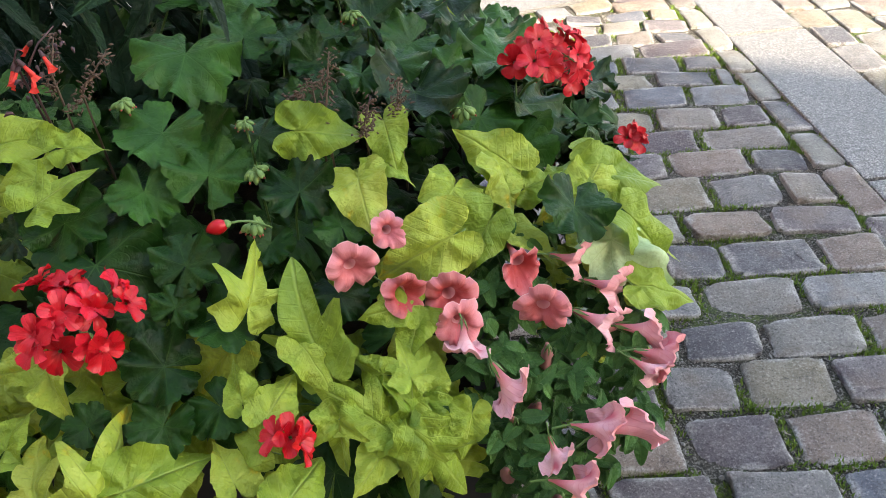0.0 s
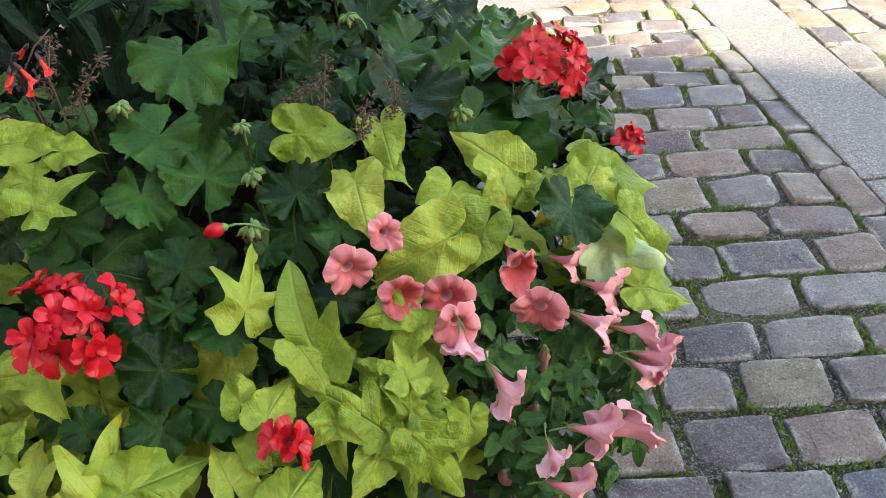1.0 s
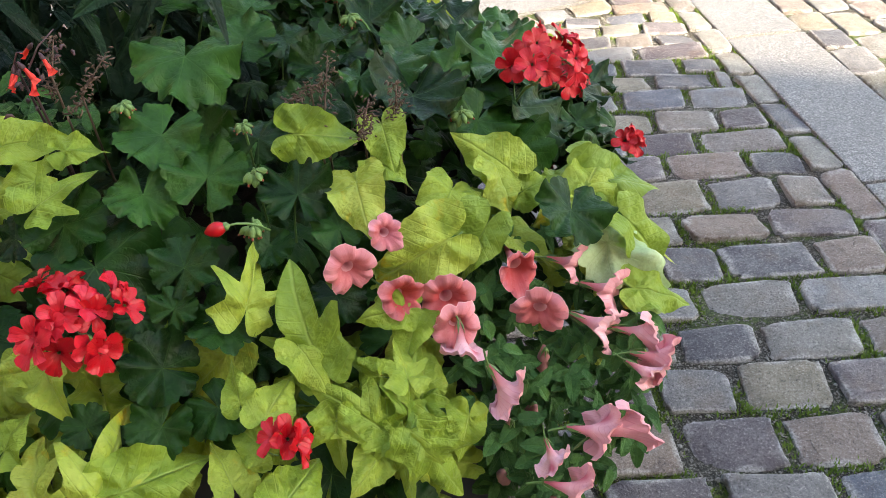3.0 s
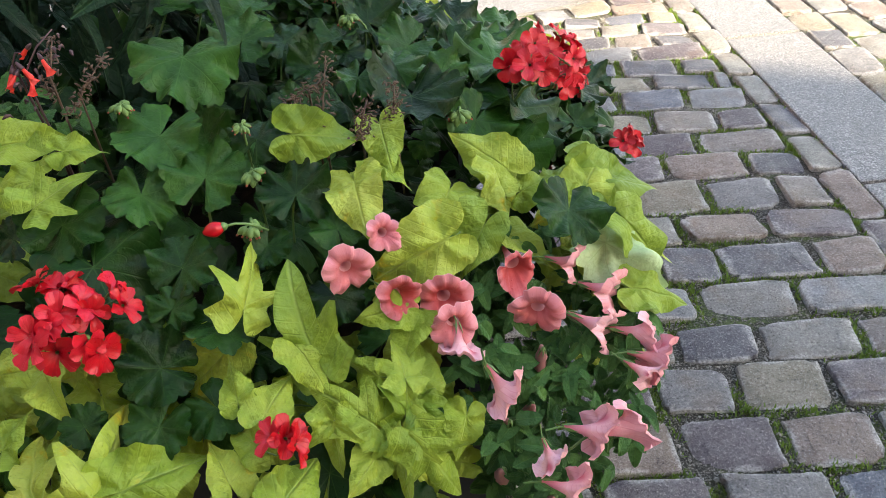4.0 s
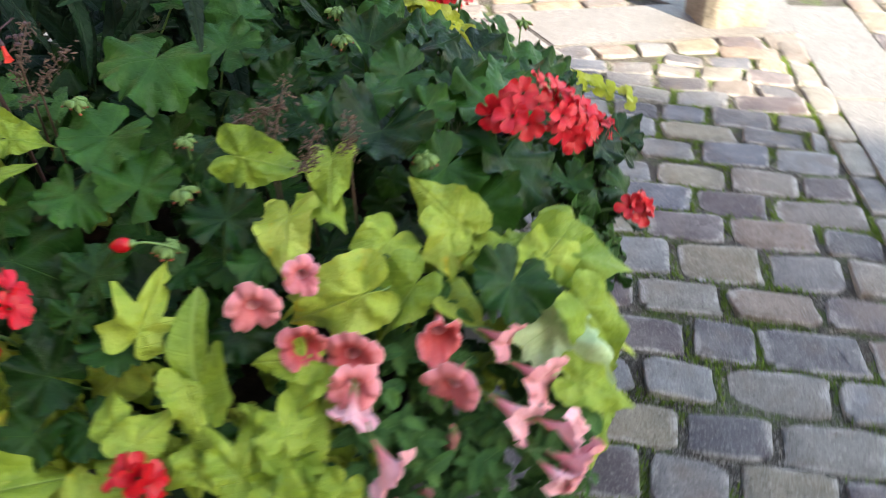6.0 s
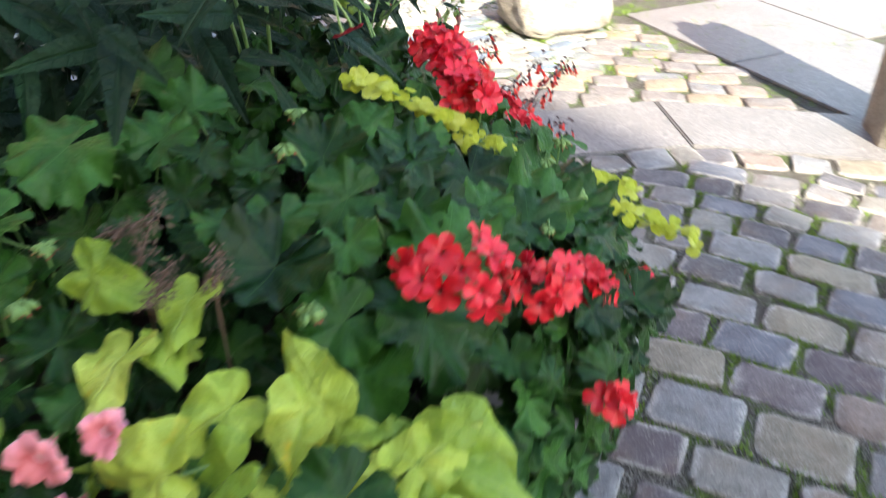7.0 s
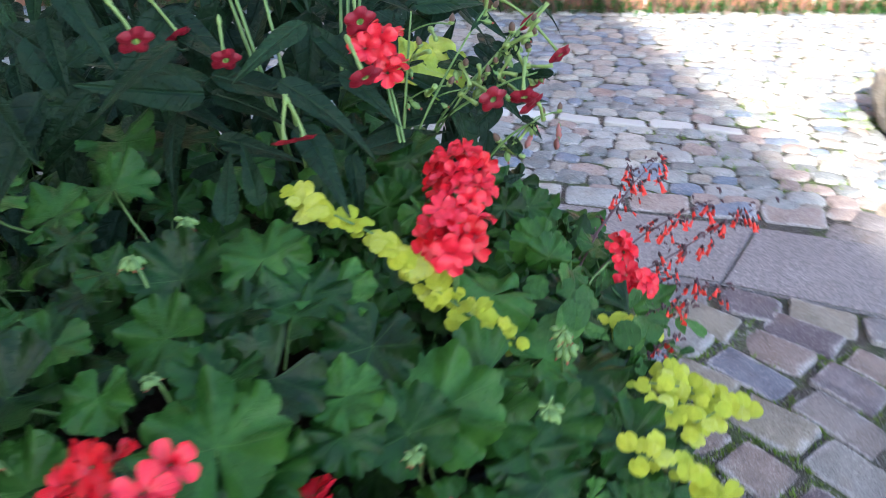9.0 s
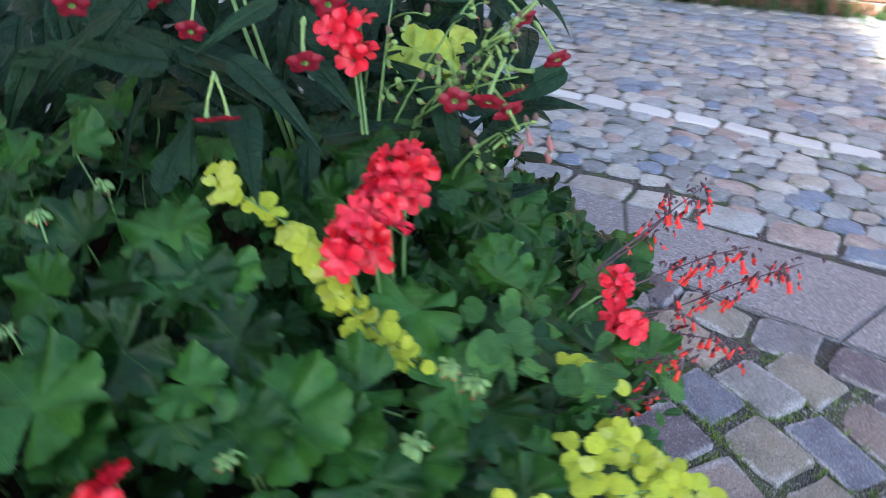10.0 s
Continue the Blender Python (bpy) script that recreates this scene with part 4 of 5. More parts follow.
for p, turn, size in (((0.281, 0.707, 0.586), -30, 0.095), ((0.255, 0.774, 0.636), -5, 0.100), ((0.283, 0.646, 0.545), -8, 0.075), ((0.219, 0.780, 0.652), 60, 0.080), ((0.205, 0.686, 0.570), -70, 0.065)):
    hang("leaf", rng.choice(HEART_MESH), limes[2], facing(p, jitter(rng, (0.3, -0.45, 0.75), 0.2), turn, size))
hang("leaf", PALE_MESH[0], limes[2], facing((0.255, 0.672, 0.582), (0.15, -0.5, 0.8), -32, 0.098), "bleached pale green leaf with holes")


def nearest(x, y, places):
    return min(range(len(places)), key=lambda i: (places[i][0] - x) ** 2 + (places[i][1] - y) ** 2)


def in_lime(x, y):
    band = -0.14 < x < 0.30 and 0.64 < y < 0.83 - 0.35 * abs(x - 0.1)
    front = x < 0.05 and y < 0.56
    side = x < -0.38 and 0.66 < y < 0.8
    return band or front or side


def in_petunia(x, y):
    return x > 0.02 and y < 0.70


def over_mound(x, y):
    q = ((x + 0.345) / 0.877) ** 2 + ((y - 1.041) / 0.74) ** 2
    return q < 0.86 and x < 0.27


# leaves below the outer ones
count = 0
while count < 860:
    x, y = rng.uniform(-1.05, 0.28), rng.uniform(0.36, 1.75)
    if not over_mound(x, y):
        continue
    if y > 1.2 and x < -0.25 and rng.random() < 0.3:
        continue
    count += 1
    z = mound(x, y) - rng.uniform(0.035, 0.20)
    if in_petunia(x, y):
        continue
    if in_lime(x, y) and rng.random() < 0.6:
        i = nearest(x, y, LIME_AT)
        hang("leaf", rng.choice(HEART_MESH + STAR_MESH), limes[i], facing((x, y, z), jitter(rng, leaf_up(x, y), 0.45), rng.uniform(0, 360), rng.uniform(0.04, 0.075)))
    else:
        i = nearest(x, y, GER_AT)
        hang("leaf", rng.choice(GER_FILL), geraniums[i], facing((x, y, z), jitter(rng, leaf_up(x, y), 0.5), rng.uniform(0, 360), rng.uniform(0.045, 0.095)))
# higher leaves at the back of the bed, round the tobacco
for i in range(330):
    x, y = rng.uniform(-0.50, 0.06), rng.uniform(1.18, 1.74)
    top = min(0.80, 0.83 - 0.80 * max(0.0, y - 1.38) - 0.45 * max(0.0, x + 0.22))
    if x > -0.08 and y < 1.4 or rng.random() < 0.15:
        continue
    z = top - rng.uniform(0.0, 0.22)
    out = (0.75 + x, -0.15 + 1.2 * max(0.0, y - 1.5), 0.6)
    hang("leaf", rng.choice(GER_FILL), geraniums[4 if x > -0.3 else 1], facing((x, y, z), jitter(rng, out, 0.5), rng.uniform(0, 360), rng.uniform(0.05, 0.095)))
# leaves that hang over the rim on the open sides
for i in range(330):
    s = rng.random()
    if s < 0.62:
        y = rng.uniform(0.72, 1.62)
        edge = 0.30 if y < 1.3 else 0.30 - 0.55 * (y - 1.3)
        x = edge - rng.uniform(0.0, 0.12)
        out = Vector((1.0, 0.15 if y > 1.3 else 0.0, 0.5))
    else:
        x = rng.uniform(-0.9, 0.02)
        y = 0.47 + rng.uniform(0, 0.1)
        out = Vector((0, -1.0, 0.5))
    z = mound(x, y) - rng.uniform(0.02, 0.19)
    lime = in_lime(x, y) or (x < 0.05 and y < 0.6)
    if in_petunia(x, y):
        continue
    if lime:
        hang("leaf", rng.choice(HEART_MESH + STAR_MESH), limes[nearest(x, y, LIME_AT)], facing((x, y, z), jitter(rng, out, 0.35), rng.uniform(180, 360), rng.uniform(0.05, 0.085)))
    else:
        hang("leaf", rng.choice(GER_FILL), geraniums[nearest(x, y, GER_AT)], facing((x, y, z), jitter(rng, out, 0.4), rng.uniform(0, 360), rng.uniform(0.045, 0.085)))


def stalk_mesh(name, points, radius, mat):
    b = Build()
    b.tube(points, radius, 6)
    return b.done(name, [mat])


def bend(a, b, sag, steps=5):
    a, b = Vector(a), Vector(b)
    return [a.lerp(b, s) + Vector((0, 0, sag * 4 * s * (1 - s))) for s in (i / (steps - 1) for i in range(steps))]


def head(owner, p, size, label, count):
    """A geranium flower head: a stalk that carries florets on thin rays, uneven and with gaps."""
    p = Vector(p)
    foot = p + (owner.location - p) * 0.4 + Vector((0, 0, -0.04))
    hub = p - Vector((0, 0, size * 0.32))
    stalk = part("flower_head", stalk_mesh("flower_stalk", [v - owner.location for v in bend(foot, hub, 0.03)], 0.0022, STEM_GREEN), owner, label)
    axis = jitter(rng, (0.3, -0.4, 1.0), 0.25)
    turn = axis.to_track_quat("Z", "Y")
    stretch = (rng.uniform(0.85, 1.2), rng.uniform(0.85, 1.2))
    for i in range(count):
        h = 1 - 0.86 * (i + rng.uniform(0.0, 1.0)) / count
        a = i * 2.39996 + rng.uniform(-0.7, 0.7)
        r = math.sqrt(max(0.0, 1 - h * h))
        d = (turn @ Vector((r * math.cos(a) * stretch[0], r * math.sin(a) * stretch[1], h))).normalized()
        q = p + Vector((d.x * stretch[0], d.y * stretch[1], d.z * 0.62)) * max(0.006, size * 0.5 - 0.008) * rng.uniform(0.65, 1.2)
        fo = part("floret", rng.choice(FLORET_MESH), stalk)
        fo.matrix_local = Matrix.Translation(-owner.location) @ facing(q, jitter(rng, d + Vector((0.15, -0.2, 0.3)), 0.5), rng.uniform(0, 360), rng.uniform(0.033, 0.043))
        if i % 3 == 0 and count > 3:
            fo = part("bud", rng.choice(BUD_MESH), stalk)
            fo.matrix_local = Matrix.Translation(-owner.location) @ facing(hub + d * size * 0.15, jitter(rng, d, 0.4), rng.uniform(0, 360), 0.014)


def red_bud(owner, p, label):
    """One closed red bud on a thin stalk with green sepals."""
    p = Vector(p)
    foot = p + Vector((0.035, 0.03, -0.03))
    stalk = part("flower_head", stalk_mesh("flower_stalk", [v - owner.location for v in bend(foot, p, 0.006)], 0.0014, STEM_GREEN), owner, label)
    b = Build()
    b.blob((0, 0, 0), (-0.9, -0.3, -0.1), 0.024, 0.0085, 0, 9, 7)
    b.blob((0.003, 0.001, 0), (-0.9, -0.3, 0.0), 0.010, 0.0052, 1, 7, 4)
    fo = part("bud", b.done("bud", [RED_PETAL, BUD_GREEN]), stalk)
    fo.location = p - owner.location


def bud_cluster(owner, p, size, label="cluster of hairy green geranium buds"):
    p = Vector(p) - Vector((0, 0, 0.012))
    foot = p + (owner.location - p) * 0.2 + Vector((0.02, 0.02, -0.02))
    stalk = part("bud_head", stalk_mesh("bud_stalk", [v - owner.location for v in bend(foot, p + Vector((0, 0, size * 0.2)), 0.03)], 0.0016, STEM_GREEN), owner, label)
    for i in range(13):
        a, t = i * 2.4, 0.25 + 0.75 * math.sqrt((i + 0.5) / 13)
        up = Vector((-math.cos(a) * t, -math.sin(a) * t, 1.1 - 0.55 * t)).normalized()
        fo = part("bud", rng.choice(BUD_MESH), stalk)
        fo.matrix_local = Matrix.Translation(-owner.location) @ facing(p + Vector((0, 0, size * 0.2)), jitter(rng, up, 0.25), rng.uniform(0, 360), size * rng.uniform(0.34, 0.46))


for x, y, z, size, florets in HEADS + HEADX:
    g = geraniums[nearest(x, y, GER_AT)]
    if florets == 1:
        red_bud(g, (x, y, z), "closed scarlet geranium bud on a thin stalk")
        continue
    head(g, (x, y, z), size, "round head of scarlet red geranium flowers" if florets > 6 else "few scarlet red geranium florets and buds", int(florets * 1.1))
for x, y, z, size, _ in BUDS:
    bud_cluster(geraniums[nearest(x, y, GER_AT)], (x, y, z), size)

# petunias
petunias = [plant("petunia", "trailing petunia with coral pink trumpet flowers", "petunia", x, y, group="petunias in the planter") for x, y in ((0.02, 0.60), (0.04, 0.58))]
for i, (x, y, z, size, _) in enumerate(PETUNIA):
    if x > 0.15:
        n = Vector((0.95, rng.uniform(-0.35, 0.1), rng.uniform(-0.45, 0.1)))
    elif y < 0.53:
        n = Vector((rng.uniform(-0.3, 0.7), -0.35, rng.uniform(-1.0, -0.5)))
    else:
        n = Vector((rng.uniform(-0.3, 0.6), -0.7, rng.uniform(0.0, 0.6)))
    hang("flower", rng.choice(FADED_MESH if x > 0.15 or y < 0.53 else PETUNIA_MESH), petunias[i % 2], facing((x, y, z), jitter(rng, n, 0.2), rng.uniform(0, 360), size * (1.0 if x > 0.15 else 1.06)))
for x, y, z in ((0.19, 1.168, 0.437), (0.174, 1.074, 0.527), (0.185, 1.06, 0.50)):
    hang("flower", rng.choice(PETUNIA_MESH), petunias[1], facing((x, y, z), jitter(rng, (0.9, -0.3, 0.1), 0.2), rng.uniform(0, 360), 0.045))
for x, y, z in ((0.085, 0.485, 0.515), (0.112, 0.505, 0.52), (0.13, 0.56, 0.55), (0.075, 0.455, 0.47), (0.13, 0.43, 0.45)):
    hang("wilted_flower", rng.choice(WILTED_MESH), petunias[0], facing((x, y, z), (0.1, -0.3, 1), rng.uniform(0, 360), 0.05), "shrivelled pink petunia flower")
for i in range(140):
    x, y = rng.uniform(0.02, 0.27), rng.uniform(0.45, 0.72)
    if x - 0.3 > (y - 0.62) * 0.8:
        continue
    z = mound(x, y) - rng.uniform(-0.02, 0.14)
    n = jitter(rng, (0.35, -0.55, 0.7), 0.35)
    t0 = rng.uniform(0, 360)
    for j in range(7):
        hang("leaf", rng.choice(OVAL_MESH), petunias[i % 2], facing(Vector((x, y, z)) + Vector(n) * 0.008 * (j // 2 - 1) + Vector((math.cos(radians(t0 + 137 * j)), math.sin(radians(t0 + 137 * j)), 0)) * 0.014, jitter(rng, n, 0.35), t0 + 137 * j, rng.uniform(0.020, 0.036)))

# golden creeper
for i, trail in enumerate((TRAIL_0, TRAIL_1, TRAIL_2, TRAIL_3, TRAIL_4, TRAIL_5)):
    g = plant("golden_creeper", "trailing creeping jenny with small round golden leaves", "trailing plant", trail[0][0], trail[0][1], trail[0][2] - 0.02, group="golden creepers in the planter")
    part("stem", stalk_mesh("creeper_stem", [Vector(p) - g.location for p in trail], 0.0014, STEM_GREEN), g)
    steps = (len(trail) - 1) * (3 if i == 0 else 5 if i < 4 else 8)
    for k in range(steps + 1):
        s = k / steps * (len(trail) - 1)
        a = min(int(s), len(trail) - 2)
        p = Vector(trail[a]).lerp(Vector(trail[a + 1]), s - a)
        d = (Vector(trail[a + 1]) - Vector(trail[a]))
        turn = math.degrees(math.atan2(d.y, d.x))
        for side in (-75, 80) if i else (-75, 80, 10) if s < 2.5 else (-75, 80, 10, 130, -130):
            q = p + Vector((rng.uniform(-1, 1), rng.uniform(-1, 1), rng.uniform(-0.6, 0.8))) * (0.016 if i == 0 else 0.019)
            hang("leaf", rng.choice(ROUND_MESH), g, facing(q, jitter(rng, (0.3, -0.3, 0.8), 0.4), turn + side + rng.uniform(-30, 30), rng.uniform(0.013, 0.023)))

# flowering tobacco
tobacco = plant("flowering_tobacco", "flowering tobacco with long leaves coloured dark for shade and wine red flowers", "tobacco plant", -0.38, 1.30)
for x, y, z, size, turn in TOBACCO_LEAVES:
    n = jitter(rng, Vector((0.55, -0.05, 0.75)), 0.25)
    hang("leaf", rng.choice(TOBACCO_MESH), tobacco, facing((x, y, z), n, turn, size * 1.15))
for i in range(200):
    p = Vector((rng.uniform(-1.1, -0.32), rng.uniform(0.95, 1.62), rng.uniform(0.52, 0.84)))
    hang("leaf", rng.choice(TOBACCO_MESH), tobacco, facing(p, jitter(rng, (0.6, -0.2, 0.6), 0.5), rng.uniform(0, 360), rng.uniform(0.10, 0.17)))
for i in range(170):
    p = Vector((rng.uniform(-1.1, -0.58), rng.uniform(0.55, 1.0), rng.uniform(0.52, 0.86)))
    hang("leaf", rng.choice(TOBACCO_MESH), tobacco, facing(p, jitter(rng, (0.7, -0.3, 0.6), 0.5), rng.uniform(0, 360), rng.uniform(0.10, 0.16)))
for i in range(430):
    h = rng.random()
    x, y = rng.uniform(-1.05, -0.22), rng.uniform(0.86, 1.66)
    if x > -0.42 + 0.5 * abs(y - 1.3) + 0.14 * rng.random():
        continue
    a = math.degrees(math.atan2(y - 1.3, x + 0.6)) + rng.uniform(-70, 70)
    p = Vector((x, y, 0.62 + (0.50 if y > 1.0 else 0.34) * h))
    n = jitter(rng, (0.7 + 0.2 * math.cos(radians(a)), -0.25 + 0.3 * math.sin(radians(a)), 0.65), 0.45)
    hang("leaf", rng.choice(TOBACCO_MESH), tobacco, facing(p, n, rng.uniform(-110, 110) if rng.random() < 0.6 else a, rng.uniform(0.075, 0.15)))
for a, b in TOBACCO_STEMS:
    base = Vector((-0.34 - 0.1 * rng.random(), 1.34 + 0.08 * rng.random(), 0.50))
    part("stem", stalk_mesh("tobacco_stem", [v - tobacco.location for v in [base, base.lerp(Vector(a), 0.6), Vector(a)] + bend(a, b, 0.01)[1:]], [0.003, 0.003, 0.0026, 0.0022, 0.0018, 0.0014, 0.0011], STEM_GREEN), tobacco)
    for k in range(3):
        c = Vector(a).lerp(Vector(b), 0.35 + 0.25 * k)
        e = c + Vector((rng.uniform(-0.02, 0.05), rng.uniform(0.0, 0.06), rng.uniform(0.0, 0.045)))
        part("twig", stalk_mesh("tobacco_twig", [v - tobacco.location for v in bend(c, e, 0.006)], 0.0011, STEM_GREEN), tobacco)
        hang("pod", POD_MESH, tobacco, facing(e, jitter(rng, (-0.1, 0.1, -1.0), 0.5), 0, rng.uniform(0.013, 0.018)), "brown seed pod")
        hang("flower_tube", TUBE_MESH, tobacco, facing(c.lerp(e, 0.5), jitter(rng, (0.4, 0.2, 0.3), 0.6), rng.uniform(0, 360), rng.uniform(0.032, 0.045)), "unopened green flower tube")
    for k in range(4):
        p = Vector(a).lerp(Vector(b), rng.uniform(0.25, 1.0))
        hang("bud", rng.choice(BUD_MESH), tobacco, facing(p, jitter(rng, (-0.5, -0.3, 0.6), 0.5), rng.uniform(0, 360), rng.uniform(0.012, 0.02)))
        hang("leaf", rng.choice(TOBACCO_MESH), tobacco, facing(p, jitter(rng, (0.3, -0.3, 0.8), 0.4), rng.uniform(0, 360), rng.uniform(0.03, 0.06)))
for i in range(6):
    a = rng.uniform(0, 6.28)
    part("stem", stalk_mesh("tobacco_stem", [(0, 0, 0.02), (0.06 * math.cos(a), 0.06 * math.sin(a), 0.3), (0.16 * math.cos(a), 0.13 * math.sin(a), 0.62)], [0.004, 0.0035, 0.002], STEM_GREEN), tobacco)
for i, p in enumerate(TOBACCO_FLOWERS):
    n = Vector((0.45, -0.05, -0.9)) if i in (1, 2) else jitter(rng, (0.65, 0.05, -0.5), 0.35)
    hang("flower", rng.choice(STAR_FLOWER_MESH), tobacco, facing(p, n, rng.uniform(0, 360), rng.uniform(0.033, 0.041) if i not in (1, 2) else 0.030), "drooping wine red tobacco flower")

for p in ((-0.177, 1.578, 0.80), (-0.172, 1.575, 0.78), (-0.209, 1.555, 0.80), (-0.20, 1.55, 0.785)):
    hang("dead_flower", rng.choice(WILTED_MESH), tobacco, facing(p, jitter(rng, (0.2, 0, 1), 0.3), rng.uniform(0, 360), 0.028), "shrivelled brown dead tobacco flower")
for p, t in (((-0.356, 1.462, 0.85), 40), ((-0.37, 1.50, 0.83), 10), ((-0.35, 1.49, 0.815), -30)):
    hang("leaf", rng.choice(HEART_MESH), limes[2], facing(p, jitter(rng, (0.6, -0.2, 0.7), 0.2), t, 0.085))

# scarlet salvia
salvias = [plant("salvia", "airy salvia with thin spikes of coral red flowers", "salvia", x, y, group="salvias in the planter") for x, y in ((-0.10, 1.50), (-0.46, 0.80))]
for a, b in SALVIA_SPIKES:
    own = salvias[0] if a[1] > 1.2 else salvias[1]
    a, b = Vector(a), Vector(b)
    if own is salvias[1]:
        a, b = a + Vector((0, 0, 0.022)), b + Vector((0, 0, 0.022))
    base = own.location + Vector((0, 0, 0.02))
    part("spike_stem", stalk_mesh("salvia_stem", [v - own.location for v in [base, base.lerp(a, 0.6) + Vector((0, 0, 0.03)), a, a.lerp(b, 0.5) + Vector((0, 0, 0.006)), b]], [0.002, 0.0018, 0.0014, 0.0011, 0.0008], CALYX_DARK), own)
    steps = max(6, int((b - a).length / 0.0052)) if own is salvias[0] else 3
    for k in range(steps):
        p = a.lerp(b, (k + 0.5) / steps) + Vector((rng.gauss(0, 1), rng.gauss(0, 1), rng.gauss(0, 1))) * 0.010
        hang("flower", rng.choice(SALVIA_FLOWER_MESH), own, facing(p, jitter(rng, (0, 0, 1), 0.3), rng.uniform(0, 360), rng.uniform(0.012, 0.026) if own is salvias[0] else rng.uniform(0.020, 0.027)))
for a, b in SALVIA_SPIKES:
    own = salvias[0] if a[1] > 1.2 else salvias[1]
    a, b = Vector(a), Vector(b)
    for k in range(int((b - a).length / 0.0045)):
        p = a.lerp(b, rng.uniform(-0.6, 1.12)) + Vector((rng.gauss(0, 1), rng.gauss(0, 1), rng.gauss(0, 1))) * 0.008
        hang("calyx", CALYX_MESH, own, facing(p, jitter(rng, (0, 0, 1), 0.4), rng.uniform(0, 360), rng.uniform(0.010, 0.017)))
for i in range(110):
    y = rng.uniform(1.44, 1.74)
    p = Vector((rng.uniform(-0.30, 0.06), y, 0.69 - 0.62 * (y - 1.44) - rng.uniform(0, 0.10)))
    hang("leaf", rng.choice(SALVIA_MESH + ROUND_GREEN), salvias[0], facing(p, jitter(rng, (0.45, 0.15, 0.7), 0.5), rng.uniform(0, 360), rng.uniform(0.018, 0.038)))
for i in range(120):
    own = salvias[i % 5 == 0]
    if own is salvias[0]:
        p = Vector((rng.uniform(-0.26, 0.04), rng.uniform(1.48, 1.72), rng.uniform(0.42, 0.62)))
        if p.z > 0.62 - 0.5 * (p.y - 1.5):
            continue
    else:
        p = Vector((rng.uniform(-0.56, -0.38), rng.uniform(0.74, 0.86), rng.uniform(0.74, 0.81)))
    hang("leaf", rng.choice(SALVIA_MESH), own, facing(p, jitter(rng, (0.3, -0.1, 0.8), 0.4), rng.uniform(0, 360), rng.uniform(0.022, 0.042)))

# spent brown spikes
spent = plant("spent_flower_spikes", "dry brown spent flower spikes among green leaves", "dried flowers", -0.15, 0.86, 0.50)
for a, b in DRY_SPIKES:
    a, b = Vector(a) - Vector((0, 0, 0.03)), Vector(b) - Vector((0, 0, 0.035))
    low = Vector((a.x, a.y, a.z - 0.12))
    stem = part("spike", stalk_mesh("dry_stem", [v - spent.location for v in (low, a, b)], [0.0016, 0.0013, 0.0008], DRY_BROWN), spent)
    bits = Build()
    for k in range(110):
        p = a.lerp(b, rng.uniform(-0.5, 1)) - spent.location + Vector((rng.gauss(0, 1), rng.gauss(0, 1), rng.gauss(0, 0.6))) * 0.0055
        d = Vector((rng.uniform(-1, 1), rng.uniform(-1, 1), rng.uniform(-1, 0.6)))
        bits.blob(p, d, rng.uniform(0.004, 0.009), rng.uniform(0.0009, 0.0016), 0, 5, 3)
    part("husk", bits.done("husk", [DRY_BROWN]), stem)

# ---- paving: stones one by one ----


def sett_mesh(seed, n=28, worn=0.3):
    """A worn block with rounded corners and a crowned, uneven top; 1 by 1 in plan, top at 0."""
    r = random.Random(seed)
    p = r.uniform(0.16, 0.34)
    wob = [r.uniform(-0.030, 0.030) for _ in range(5)]
    ph = [r.uniform(0, 6.28) for _ in range(5)]
    skew = (r.uniform(-0.05, 0.05), r.uniform(-0.04, 0.04))
    tilt = (r.uniform(-0.06, 0.06), r.uniform(-0.06, 0.06))
    chip = [r.uniform(-0.038, 0.018) for _ in range(n)]
    verts, faces = [], []
    for scale, z in ((1.0, -1.0), (1.0, -0.22), (0.985, -0.07), (0.945, -0.005), (0.60, 0.02)):
        for j in range(n):
            a = 2 * math.pi * (j + 0.5) / n
            c, s = math.cos(a), math.sin(a)
            k = 0.5 * scale * (1 + chip[j] + r.uniform(-0.008, 0.008) + sum(w * math.sin((i + 2) * a + q) for i, (w, q) in enumerate(zip(wob, ph))))
            x, y = k * math.copysign(abs(c) ** p, c), k * math.copysign(abs(s) ** p, s)
            x, y = x + skew[0] * y, y + skew[1] * x
            verts.append((x, y, z if z < -0.3 else z + tilt[0] * x * 4 + tilt[1] * y * 4 + r.uniform(-0.04, 0.04) * worn * 2))
    for i in range(4):
        faces += [(i * n + j, i * n + (j + 1) % n, (i + 1) * n + (j + 1) % n, (i + 1) * n + j) for j in range(n)]
    faces.append(tuple(range(4 * n, 5 * n)))
    return verts, faces


SETTS = [mesh("sett", *sett_mesh(300 + i), [SETT_STONE]) for i in range(14)]
pavement = tagged(new("pavement"), "old grey granite setts laid in rows with mossy joints", "pavement", kind="structure")
rng = random.Random(9)
DEPTH = 0.05


def bow(x, y):
    """The far rows lean a little, and all swing round towards the north west."""
    lean = -0.05 * min(1.0, max(0.0, (y - 1.4) / 0.7))
    return lean * (max(x, 0.4) - 0.75) - (0.2 * (0.4 - x) ** 2 if x < 0.4 else 0.0)


def band_x(y):
    """Middle of the narrow course beside the long slabs, which runs a little west of north."""
    return 1.013 - 0.075 * (y - 2.13)


